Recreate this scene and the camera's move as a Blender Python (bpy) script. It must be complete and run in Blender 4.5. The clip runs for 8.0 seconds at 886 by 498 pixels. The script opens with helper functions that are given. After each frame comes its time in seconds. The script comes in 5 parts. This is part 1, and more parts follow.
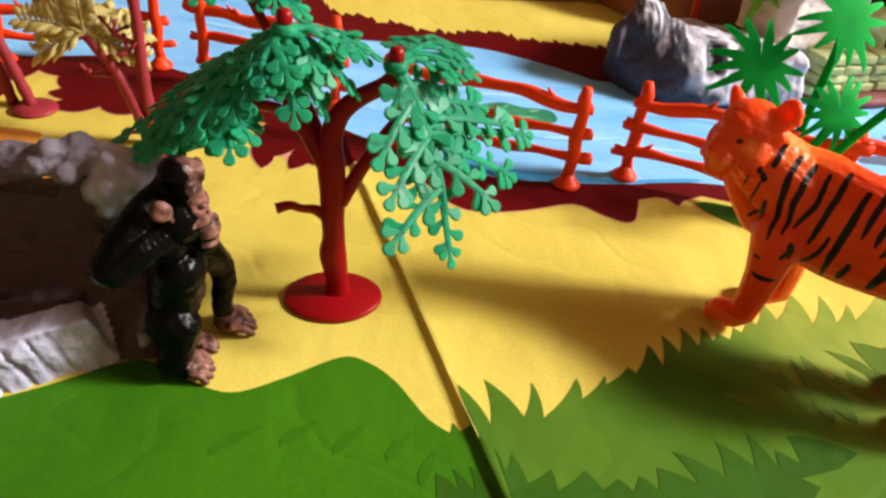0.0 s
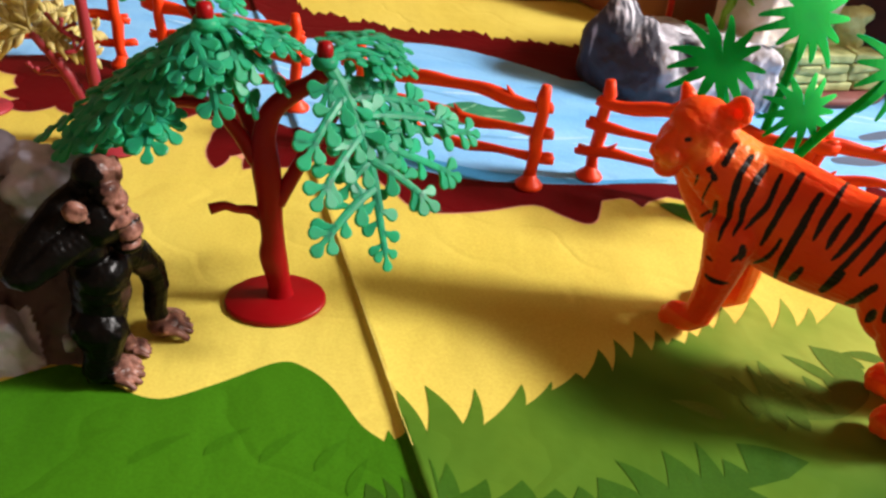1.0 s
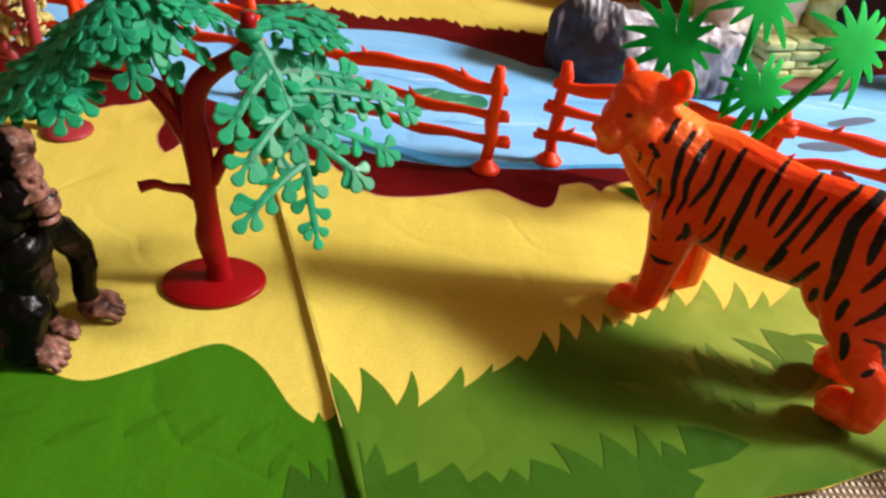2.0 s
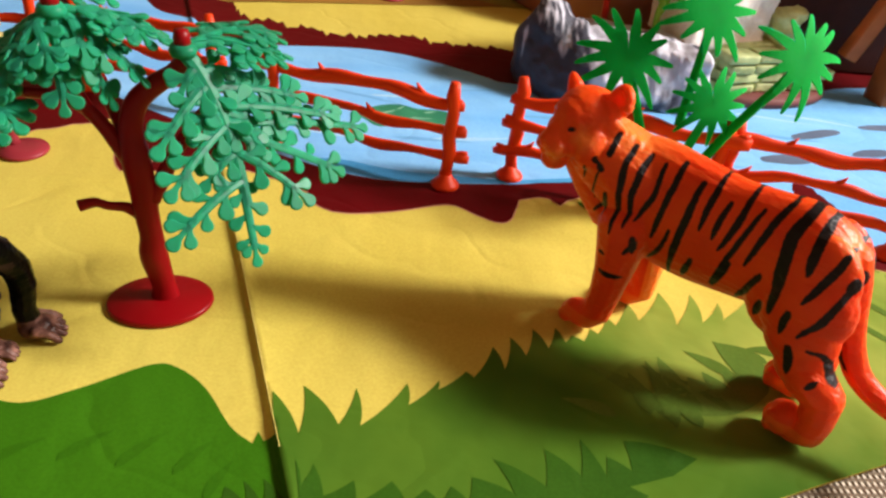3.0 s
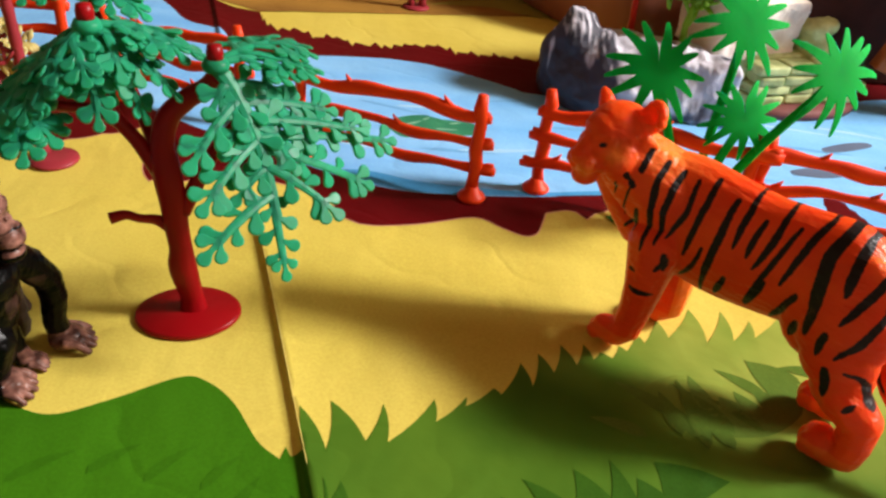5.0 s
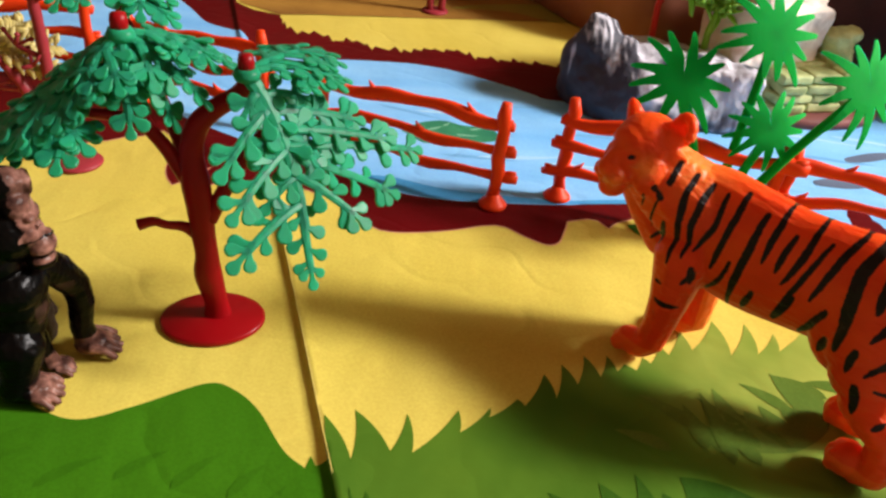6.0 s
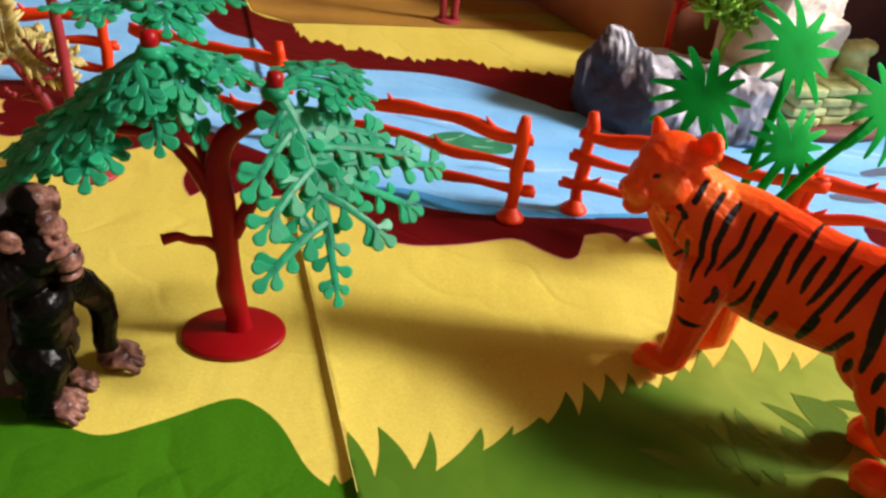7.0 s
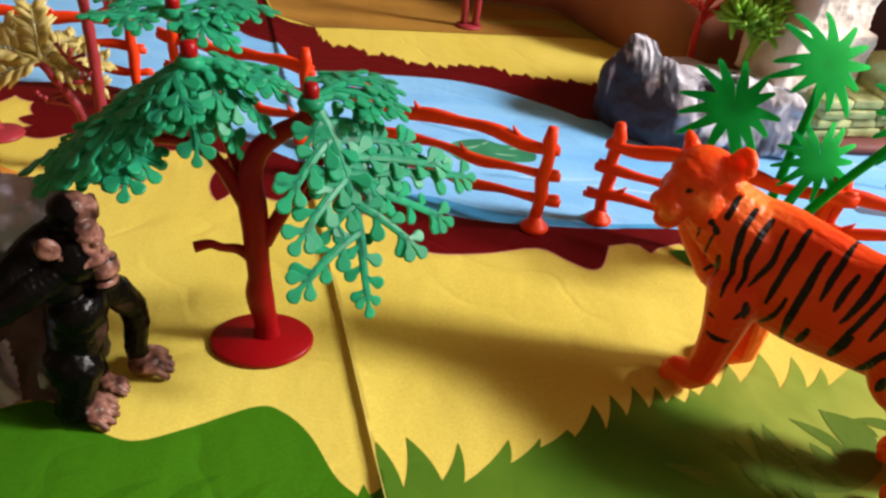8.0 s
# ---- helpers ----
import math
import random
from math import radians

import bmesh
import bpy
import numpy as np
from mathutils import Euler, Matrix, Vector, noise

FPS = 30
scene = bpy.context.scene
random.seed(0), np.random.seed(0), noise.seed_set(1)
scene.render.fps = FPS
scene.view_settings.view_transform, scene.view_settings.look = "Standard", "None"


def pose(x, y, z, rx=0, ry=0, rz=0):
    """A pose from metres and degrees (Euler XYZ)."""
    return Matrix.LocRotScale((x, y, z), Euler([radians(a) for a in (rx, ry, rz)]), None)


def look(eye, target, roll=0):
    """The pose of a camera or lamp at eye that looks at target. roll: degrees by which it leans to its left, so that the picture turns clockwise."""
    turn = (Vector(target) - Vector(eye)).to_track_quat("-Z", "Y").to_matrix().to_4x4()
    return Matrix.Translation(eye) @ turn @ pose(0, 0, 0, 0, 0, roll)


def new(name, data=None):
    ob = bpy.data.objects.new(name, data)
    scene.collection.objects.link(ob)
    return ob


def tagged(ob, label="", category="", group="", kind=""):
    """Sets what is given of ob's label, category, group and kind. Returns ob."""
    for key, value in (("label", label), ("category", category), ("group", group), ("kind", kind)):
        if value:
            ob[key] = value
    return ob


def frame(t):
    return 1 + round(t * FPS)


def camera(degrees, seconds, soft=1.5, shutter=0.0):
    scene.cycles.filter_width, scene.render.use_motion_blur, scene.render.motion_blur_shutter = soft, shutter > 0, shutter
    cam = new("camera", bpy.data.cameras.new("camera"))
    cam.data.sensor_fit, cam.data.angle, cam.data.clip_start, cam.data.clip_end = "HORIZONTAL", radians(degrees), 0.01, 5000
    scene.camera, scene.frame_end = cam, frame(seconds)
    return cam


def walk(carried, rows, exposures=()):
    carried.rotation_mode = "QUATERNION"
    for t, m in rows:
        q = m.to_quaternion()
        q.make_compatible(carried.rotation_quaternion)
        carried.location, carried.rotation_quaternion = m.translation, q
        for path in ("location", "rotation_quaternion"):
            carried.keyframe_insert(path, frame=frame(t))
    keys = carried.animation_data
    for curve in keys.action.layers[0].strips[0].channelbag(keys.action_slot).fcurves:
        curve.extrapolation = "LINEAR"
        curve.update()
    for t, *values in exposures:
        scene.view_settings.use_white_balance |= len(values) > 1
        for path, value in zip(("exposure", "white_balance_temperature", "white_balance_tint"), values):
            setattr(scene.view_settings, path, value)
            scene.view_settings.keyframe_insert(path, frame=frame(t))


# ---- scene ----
cam = camera(62.70, 8.0, soft=2.55)
ROWS = [
    (0, 0.01584, -0.20767, 0.17754, 54.221, -5.717, -2.121),
    (0.5, 0.02709, -0.20543, 0.17678, 54.125, -5.725, -1.645),
    (1, 0.03698, -0.20245, 0.17514, 54.375, -5.604, -1.983),
    (1.5, 0.04778, -0.20268, 0.17073, 54.673, -5.790, -2.252),
    (2, 0.05743, -0.20275, 0.16859, 54.365, -5.625, -2.189),
    (3.5, 0.07608, -0.20150, 0.16947, 56.171, -5.389, -3.191),
    (4, 0.07445, -0.20050, 0.16958, 55.980, -5.369, -2.530),
    (4.5, 0.07214, -0.19979, 0.16994, 56.073, -5.168, -2.012),
    (6, 0.06449, -0.19694, 0.17234, 55.977, -5.277, -0.414),
    (6.5, 0.06076, -0.19549, 0.17398, 56.073, -5.467, -0.309),
    (7, 0.05723, -0.19427, 0.17510, 56.220, -5.536, -0.045),
    (7.5, 0.05407, -0.19355, 0.17587, 56.226, -5.524, 0.569),
    (8, 0.05050, -0.19286, 0.17722, 56.221, -5.827, 1.109),
]
walk(cam, [(t, pose(x, y, z, rx, ry, rz)) for t, x, y, z, rx, ry, rz in ROWS],
     [(0, 0.20), (2, 0.13), (3.5, 0.0), (8, 0.02)])

# ---------------------------------------------------------------- light
world = bpy.data.worlds.new("world")
scene.world = world
world.use_nodes = True
wn = world.node_tree
sky = wn.nodes.new("ShaderNodeTexSky")
sky.sky_type = "NISHITA"
sky.sun_disc = False
sky.sun_elevation, sky.sun_rotation = radians(34), radians(95)
wn.nodes["Background"].inputs["Strength"].default_value = 0.02
wn.links.new(sky.outputs["Color"], wn.nodes["Background"].inputs["Color"])


def area_lamp(name, eye, target, w, h, watts, rgb):
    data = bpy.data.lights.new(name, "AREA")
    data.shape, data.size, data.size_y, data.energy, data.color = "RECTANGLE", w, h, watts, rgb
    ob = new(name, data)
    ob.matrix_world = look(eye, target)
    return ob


area_lamp("window_daylight", (2.36, 0.06, 1.62), (0.1, 0, 0), 0.40, 0.34, 114, (1.0, 0.945, 0.925))
area_lamp("window_skylight", (2.42, -0.06, 1.36), (0.1, 0, 0), 1.15, 0.8, 46, (1.0, 0.895, 0.82))
# front and back lamps are added warm fill in place of room bounce
area_lamp("added_fill_front", (-1.2, -1.92, 1.35), (0, 0.1, 0), 1.3, 1.1, 0.9, (1.0, 0.76, 0.38))
area_lamp("added_fill_back", (-1.0, 2.36, 1.5), (0, 0.1, 0), 1.2, 1.0, 1.5, (1.0, 0.74, 0.32))


# ---------------------------------------------------------------- materials
def mat_base(name, rgb, rough=0.5, spec=0.5):
    m = bpy.data.materials.new(name)
    m.use_nodes = True
    b = m.node_tree.nodes["Principled BSDF"]
    b.inputs["Base Color"].default_value = (*rgb, 1)
    b.inputs["Roughness"].default_value = rough
    b.inputs["Specular IOR Level"].default_value = spec
    return m, m.node_tree.nodes, m.node_tree.links, b


def noise_tex(n, l, scale, detail=4, space="Object", stretch=None):
    co = n.new("ShaderNodeTexCoord")
    tx = n.new("ShaderNodeTexNoise")
    tx.inputs["Scale"].default_value, tx.inputs["Detail"].default_value = scale, detail
    if stretch:
        mp = n.new("ShaderNodeMapping")
        mp.inputs["Scale"].default_value = stretch
        l.new(co.outputs[space], mp.inputs["Vector"])
        l.new(mp.outputs["Vector"], tx.inputs["Vector"])
    else:
        l.new(co.outputs[space], tx.inputs["Vector"])
    return tx.outputs["Fac"]


def ramp(n, l, fac, stops):
    r = n.new("ShaderNodeValToRGB")
    e = r.color_ramp.elements
    while len(e) < len(stops):
        e.new(0.5)
    for k, (p, c) in zip(e, stops):
        k.position, k.color = p, (*c, 1)
    l.new(fac, r.inputs["Fac"])
    return r.outputs["Color"]


def bump(n, l, b, fac, strength, distance, normal=None):
    k = n.new("ShaderNodeBump")
    k.inputs["Strength"].default_value, k.inputs["Distance"].default_value = strength, distance
    l.new(fac, k.inputs["Height"])
    if normal:
        l.new(normal, k.inputs["Normal"])
    l.new(k.outputs["Normal"], b.inputs["Normal"])
    return k.outputs["Normal"]


def mixed(n, l, fac, a, b, blend="MIX"):
    m = n.new("ShaderNodeMix")
    m.data_type, m.blend_type = "RGBA", blend
    for key, v in ((0, fac), (6, a), (7, b)):
        if isinstance(v, (int, float)):
            m.inputs[key].default_value = v
        elif isinstance(v, tuple):
            m.inputs[key].default_value = (*v, 1)
        else:
            l.new(v, m.inputs[key])
    return m.outputs[2]


def shade(c, k):
    return tuple(v * k for v in c)


def plastic(name, rgb, rough=0.38, vary=0.18, bumpy=0.15, sss=0.0, grain=400, spec=0.28):
    """Moulded toy plastic: slight colour drift, fine moulding texture, uneven gloss."""
    m, n, l, b = mat_base(name, rgb, rough, spec)
    f = noise_tex(n, l, 45, 3)
    l.new(ramp(n, l, f, [(0.3, shade(rgb, 1 - vary)), (0.7, shade(rgb, 1 + vary * 0.6))]), b.inputs["Base Color"])
    g = noise_tex(n, l, grain, 5)
    rr = n.new("ShaderNodeMapRange")
    rr.inputs[3].default_value, rr.inputs[4].default_value = rough - 0.1, rough + 0.15
    l.new(g, rr.inputs[0])
    l.new(rr.outputs[0], b.inputs["Roughness"])
    bump(n, l, b, g, bumpy, 0.0004)
    if sss:
        b.inputs["Subsurface Weight"].default_value = sss
        b.inputs["Subsurface Radius"].default_value = (0.004, 0.004, 0.003)
        b.inputs["Subsurface Scale"].default_value = 0.5
    return m


def printed(name, rgb, rgb2, scale=14, stretch=None, rough=0.52):
    """Ink on the mat's film: soft mottling in the ink, wrinkles and a fine fabric grain in relief."""
    m, n, l, b = mat_base(name, rgb, rough, 0.08)
    f = noise_tex(n, l, scale, 3, stretch=stretch)
    c = ramp(n, l, f, [(0.32, rgb2), (0.68, rgb)])
    fine = noise_tex(n, l, 900, 2)
    c = mixed(n, l, 0.08, c, ramp(n, l, fine, [(0.3, (0, 0, 0)), (0.7, (1, 1, 1))]), "OVERLAY")
    l.new(c, b.inputs["Base Color"])
    wr = noise_tex(n, l, 38, 3, stretch=(1, 0.6, 1))
    nn = bump(n, l, b, wr, 0.5, 0.0028)
    nn = bump(n, l, b, ramp(n, l, noise_tex(n, l, 11, 2, stretch=(1, 1.5, 1)), [(0.475, (1, 1, 1)), (0.5, (0, 0, 0)), (0.525, (1, 1, 1))]), 0.16, 0.0012, nn)
    bump(n, l, b, fine, 0.12, 0.0003, nn)
    return m


M_YELLOW = printed("print_yellow", (0.67, 0.555, 0.108), (0.60, 0.480, 0.076), 9)
M_GREEN = printed("print_green", (0.045, 0.170, 0.005), (0.033, 0.132, 0.004), 12, (1, 0.4, 1))


def grass_print():
    """Meadow ink running from deep green to a yellower green across the mat."""
    m, n, l, b = mat_base("print_grass", (0.14, 0.25, 0.02), 0.52, 0.08)
    co = n.new("ShaderNodeTexCoord")
    sp = n.new("ShaderNodeSeparateXYZ")
    l.new(co.outputs["Object"], sp.inputs[0])
    mr = n.new("ShaderNodeMapRange")
    mr.inputs[1].default_value, mr.inputs[2].default_value = 0.095, 0.20
    lean = n.new("ShaderNodeMath")
    lean.operation = "MULTIPLY_ADD"
    l.new(sp.outputs[1], lean.inputs[0])
    lean.inputs[1].default_value = 1.3
    l.new(sp.outputs[0], lean.inputs[2])
    l.new(lean.outputs[0], mr.inputs[0])
    f = noise_tex(n, l, 16, 3)
    deep = ramp(n, l, f, [(0.35, (0.048, 0.130, 0.010)), (0.65, (0.086, 0.180, 0.014))])
    pale = ramp(n, l, f, [(0.35, (0.15, 0.24, 0.026)), (0.62, (0.34, 0.40, 0.070))])
    l.new(mixed(n, l, mr.outputs[0], deep, pale), b.inputs["Base Color"])
    nn = bump(n, l, b, noise_tex(n, l, 38, 3), 0.5, 0.0028)
    nn = bump(n, l, b, ramp(n, l, noise_tex(n, l, 11, 2, stretch=(1, 1.5, 1)), [(0.475, (1, 1, 1)), (0.5, (0, 0, 0)), (0.525, (1, 1, 1))]), 0.16, 0.0012, nn)
    bump(n, l, b, noise_tex(n, l, 900, 2), 0.12, 0.0003, nn)
    return m


M_GRASS = grass_print()
M_GREENDARK = printed("print_green_dark", (0.040, 0.153, 0.0045), (0.030, 0.122, 0.0035), 12)
M_DARKGRASS = printed("print_dark_grass", (0.036, 0.110, 0.007), (0.027, 0.088, 0.006), 20)
M_GRASS_STREAK = printed("print_blade", (0.105, 0.175, 0.022), (0.075, 0.145, 0.016), 20)
M_TUFT = printed("print_tuft", (0.13, 0.21, 0.03), (0.09, 0.16, 0.02), 24)
M_DIRT = printed("print_maroon", (0.115, 0.0025, 0.004), (0.085, 0.002, 0.003), 12)
M_WATER = printed("print_water", (0.26, 0.57, 0.90), (0.17, 0.46, 0.84), 8, (1, 4.5, 1))
M_WATERDEEP = printed("print_water_deep", (0.07, 0.33, 0.62), (0.05, 0.27, 0.55), 9, (1, 3, 1))
M_LILY = printed("print_lily", (0.045, 0.25, 0.12), (0.025, 0.17, 0.10), 60)
M_LILYPALE = printed("print_lily_pale", (0.24, 0.50, 0.34), (0.14, 0.38, 0.24), 60)
M_STONE = printed("print_stone", (0.15, 0.19, 0.27), (0.10, 0.13, 0.20), 20)
M_WATERPALE = printed("print_water_pale", (0.42, 0.68, 0.90), (0.34, 0.61, 0.86), 20)
M_WATERMID = printed("print_water_mid", (0.17, 0.43, 0.74), (0.14, 0.39, 0.70), 20)
M_ORANGEPRINT = printed("print_orange", (0.62, 0.25, 0.04), (0.50, 0.19, 0.03), 20)
M_OCHRE = printed("mat_ochre", (0.36, 0.19, 0.035), (0.24, 0.12, 0.025), 8, (1, 3, 1))
M_CREAM = printed("print_bare_edge", (0.76, 0.62, 0.18), (0.70, 0.55, 0.13), 40)
M_PINKLINE = printed("print_pink_line", (0.72, 0.34, 0.22), (0.66, 0.30, 0.18), 30)
M_OLIVE = printed("print_olive", (0.26, 0.26, 0.04), (0.30, 0.23, 0.04), 12)

M_RED = plastic("dark_red_plastic", (0.27, 0.0026, 0.005), 0.36, 0.15, 0.12, 0.0, 400, 0.2)
M_LEAF = plastic("leaf_green_plastic", (0.026, 0.390, 0.200), 0.34, 0.25, 0.12, 0.7, 400, 0.18)
# thin leaf plates let some light through
leaf_nodes, leaf_links = M_LEAF.node_tree.nodes, M_LEAF.node_tree.links
thin = leaf_nodes.new("ShaderNodeBsdfTranslucent")
thin.inputs["Color"].default_value = (0.10, 0.54, 0.09, 1)
blend = leaf_nodes.new("ShaderNodeMixShader")
blend.inputs[0].default_value = 0.35
leaf_links.new(leaf_nodes["Principled BSDF"].outputs[0], blend.inputs[1])
leaf_links.new(thin.outputs[0], blend.inputs[2])
leaf_links.new(blend.outputs[0], leaf_nodes["Material Output"].inputs["Surface"])
M_PALM = plastic("palm_green_plastic", (0.001, 0.38, 0.048), 0.7, 0.03, 0.0, 0.6, 400, 0.10)
M_ORANGE = plastic("orange_red_plastic", (0.82, 0.052, 0.005), 0.42, 0.15, 0.15, 0.1)
M_ROOM = plastic("wall_paint", (0.33, 0.205, 0.115), 0.8, 0.05, 0.2, grain=60)
M_FLOOR = plastic("floor_boards", (0.28, 0.18, 0.11), 0.5, 0.2, 0.2, grain=20)


# ---------------------------------------------------------------- building helpers
def mesh_of(bm, name, smooth=True):
    me = bpy.data.meshes.new(name)
    bmesh.ops.recalc_face_normals(bm, faces=bm.faces)
    for f in bm.faces:
        f.smooth = smooth and len(f.verts) < 10
    bm.to_mesh(me)
    bm.free()
    return me


def part(name, bm, material, parent=None, label="", smooth=True):
    me = bm if isinstance(bm, bpy.types.Mesh) else mesh_of(bm, name, smooth)
    if material and not me.materials:
        me.materials.append(material)
    ob = new(name, me)
    if parent:
        ob.parent = parent
    return tagged(ob, label)


def thing(name, label, category, group="", at=(0, 0, 0)):
    ob = new(name)
    ob.empty_display_size = 0.01
    ob.location = at
    return tagged(ob, label, category, group)


def spline(pts, steps=6):
    """Smooth curve through the points (Catmull-Rom), of any dimension."""
    p = [np.array(q, float) for q in pts]
    p = [2 * p[0] - p[1]] + p + [2 * p[-1] - p[-2]]
    out = []
    for a, b, c, d in zip(p, p[1:], p[2:], p[3:]):
        for k in range(steps):
            u = k / steps
            out.append(0.5 * (2 * b + (c - a) * u + (2 * a - 5 * b + 4 * c - d) * u * u + (3 * b - a - 3 * c + d) * u ** 3))
    out.append(p[-2])
    return out


def add_tube(bm, rows, segs=8, flat=1.0, side=None):
    """A tube through rows of (x, y, z, r), closed at both ends; flat squeezes it across 'side'."""
    rows = [np.array(r, float) for r in rows]
    rings = []
    for i, r in enumerate(rows):
        d = Vector(rows[min(i + 1, len(rows) - 1)][:3] - rows[max(i - 1, 0)][:3]).normalized()
        a = Vector(side) if side else Vector((0, 1, 0)) if abs(d.y) < 0.9 else Vector((1, 0, 0))
        a = (a - d * a.dot(d)).normalized()
        b = d.cross(a)
        rings.append([bm.verts.new(Vector(r[:3]) + (a * math.cos(t) * flat + b * math.sin(t)) * r[3]) for t in (2 * math.pi * k / segs for k in range(segs))])
    for p, q in zip(rings, rings[1:]):
        for k in range(segs):
            bm.faces.new((p[k], p[(k + 1) % segs], q[(k + 1) % segs], q[k]))
    for ring, end in ((rings[0], rows[0]), (rings[-1], rows[-1])):
        c = bm.verts.new(Vector(end[:3]))
        for k in range(segs):
            bm.faces.new((ring[k], ring[(k + 1) % segs], c))


BALLS = {}


def add_ball(bm, m, sub=2):
    """A round lump, squeezed and placed by m."""
    if sub not in BALLS:
        t = bmesh.new()
        bmesh.ops.create_icosphere(t, subdivisions=sub, radius=1)
        t.verts.index_update()
        BALLS[sub] = ([v.co.copy() for v in t.verts], [[v.index for v in f.verts] for f in t.faces])
        t.free()
    co, faces = BALLS[sub]
    vs = [bm.verts.new(m @ c) for c in co]
    for f in faces:
        bm.faces.new([vs[i] for i in f])


def scaled(x, y, z, sx, sy=None, sz=None, rz=0.0, ry=0.0):
    return pose(x, y, z, 0, ry, rz) @ Matrix.Diagonal((sx, sy or sx, sz or sx, 1))


def add_box(bm, m, bevel=0.0):
    v = bmesh.ops.create_cube(bm, size=1, matrix=m)["verts"]
    if bevel:
        e = list({e for q in v for e in q.link_edges})
        bmesh.ops.bevel(bm, geom=e, offset=bevel, segments=2, affect="EDGES", profile=0.7)


def add_lathe(bm, profile, segs=40):
    """Turned form round z from (radius, height) pairs."""
    rings = []
    for r, z in profile:
        rings.append([bm.verts.new((r * math.cos(2 * math.pi * k / segs), r * math.sin(2 * math.pi * k / segs), z)) for k in range(segs)] if r else [bm.verts.new((0, 0, z))])
    for p, q in zip(rings, rings[1:]):
        for k in range(segs):
            vs = [p[k % len(p)], p[(k + 1) % len(p)], q[(k + 1) % len(q)], q[k % len(q)]]
            vs = [v for i, v in enumerate(vs) if v not in vs[:i]]
            if len(vs) > 2:
                bm.faces.new(vs)


def chain(bm, rows, sub=2):
    """A limb: overlapping balls along rows of (x, y, z, r)."""
    for a, b in zip(rows, rows[1:]):
        a, b = np.array(a, float), np.array(b, float)
        n = max(2, int(np.linalg.norm(b[:3] - a[:3]) / (0.35 * min(a[3], b[3]))) + 1)
        for k in range(n + 1):
            x, y, z, r = a + (b - a) * k / n
            add_ball(bm, scaled(x, y, z, r), sub)


def fused(bm, name, voxel, smooth=6, factor=0.5):
    """One closed skin over all the overlapping lumps."""
    tmp = new("tmp_" + name, mesh_of(bm, "tmp_" + name))
    r = tmp.modifiers.new("skin", "REMESH")
    r.mode, r.voxel_size, r.use_smooth_shade = "VOXEL", voxel, True
    s = tmp.modifiers.new("soft", "SMOOTH")
    s.iterations, s.factor = smooth, factor
    dg = bpy.context.evaluated_depsgraph_get()
    me = bpy.data.meshes.new_from_object(tmp.evaluated_get(dg))
    me.name = name
    old = tmp.data
    bpy.data.objects.remove(tmp)
    bpy.data.meshes.remove(old)
    for p in me.polygons:
        p.use_smooth = True
    return me


def roughened(me, amount, scale, z0=0.0):
    """Push the skin in and out with layered noise, keeping the underside flat on z0."""
    moves = [(v.co.copy(), v.normal.copy()) for v in me.vertices]
    out = []
    for co, nrm in moves:
        q = co + nrm * amount * noise.fractal(co * scale, 1.0, 2.0, 4)
        out += (q.x, q.y, max(q.z, z0))
    me.vertices.foreach_set("co", out)
    me.update()
    return me


def store(me, name, values):
    a = me.attributes.new(name, "FLOAT", "POINT")
    a.data.foreach_set("value", np.array(values, dtype=np.float32))


# ---------------------------------------------------------------- the room
def slab(name, lo, hi, material):
    bm = bmesh.new()
    c = [(a + b) / 2 for a, b in zip(lo, hi)]
    add_box(bm, pose(*c) @ Matrix.Diagonal((*[b - a for a, b in zip(lo, hi)], 1)))
    return tagged(part(name, bm, material, smooth=False), kind="structure")


FZ = -0.76
slab("floor", (-2.6, -2.2, FZ - 0.1), (2.6, 2.6, FZ), M_FLOOR)
slab("ceiling", (-2.6, -2.2, 2.2), (2.6, 2.6, 2.3), M_ROOM)
slab("wall_left", (-2.6, -2.1, FZ), (-2.5, 2.5, 2.2), M_ROOM)


def wall_with_opening(name, along, fixed, span, hole, z0, z1):
    bm = bmesh.new()
    lo, hi = fixed
    for a, b, c, d in ((span[0], hole[0], FZ, 2.2), (hole[1], span[1], FZ, 2.2), (hole[0], hole[1], FZ, z0), (hole[0], hole[1], z1, 2.2)):
        size, mid = (b - a, hi - lo, d - c), ((a + b) / 2, (lo + hi) / 2, (c + d) / 2)
        if along == "y":
            size, mid = (size[1], size[0], size[2]), (mid[1], mid[0], mid[2])
        add_box(bm, pose(*mid) @ Matrix.Diagonal((*size, 1)))
    return tagged(part(name, bm, M_ROOM, smooth=False), kind="structure")


# unseen room shell; the back and front openings are added for the fill lamps
wall_with_opening("wall_right", "y", (2.5, 2.6), (-2.1, 2.5), (-0.66, 0.54), 0.95, 2.15)
wall_with_opening("wall_back", "x", (2.5, 2.6), (-2.6, 2.6), (-1.7, -0.3), 0.9, 2.1)
wall_with_opening("wall_front", "x", (-2.2, -2.1), (-2.6, 2.6), (-2.0, -0.4), 0.7, 2.0)

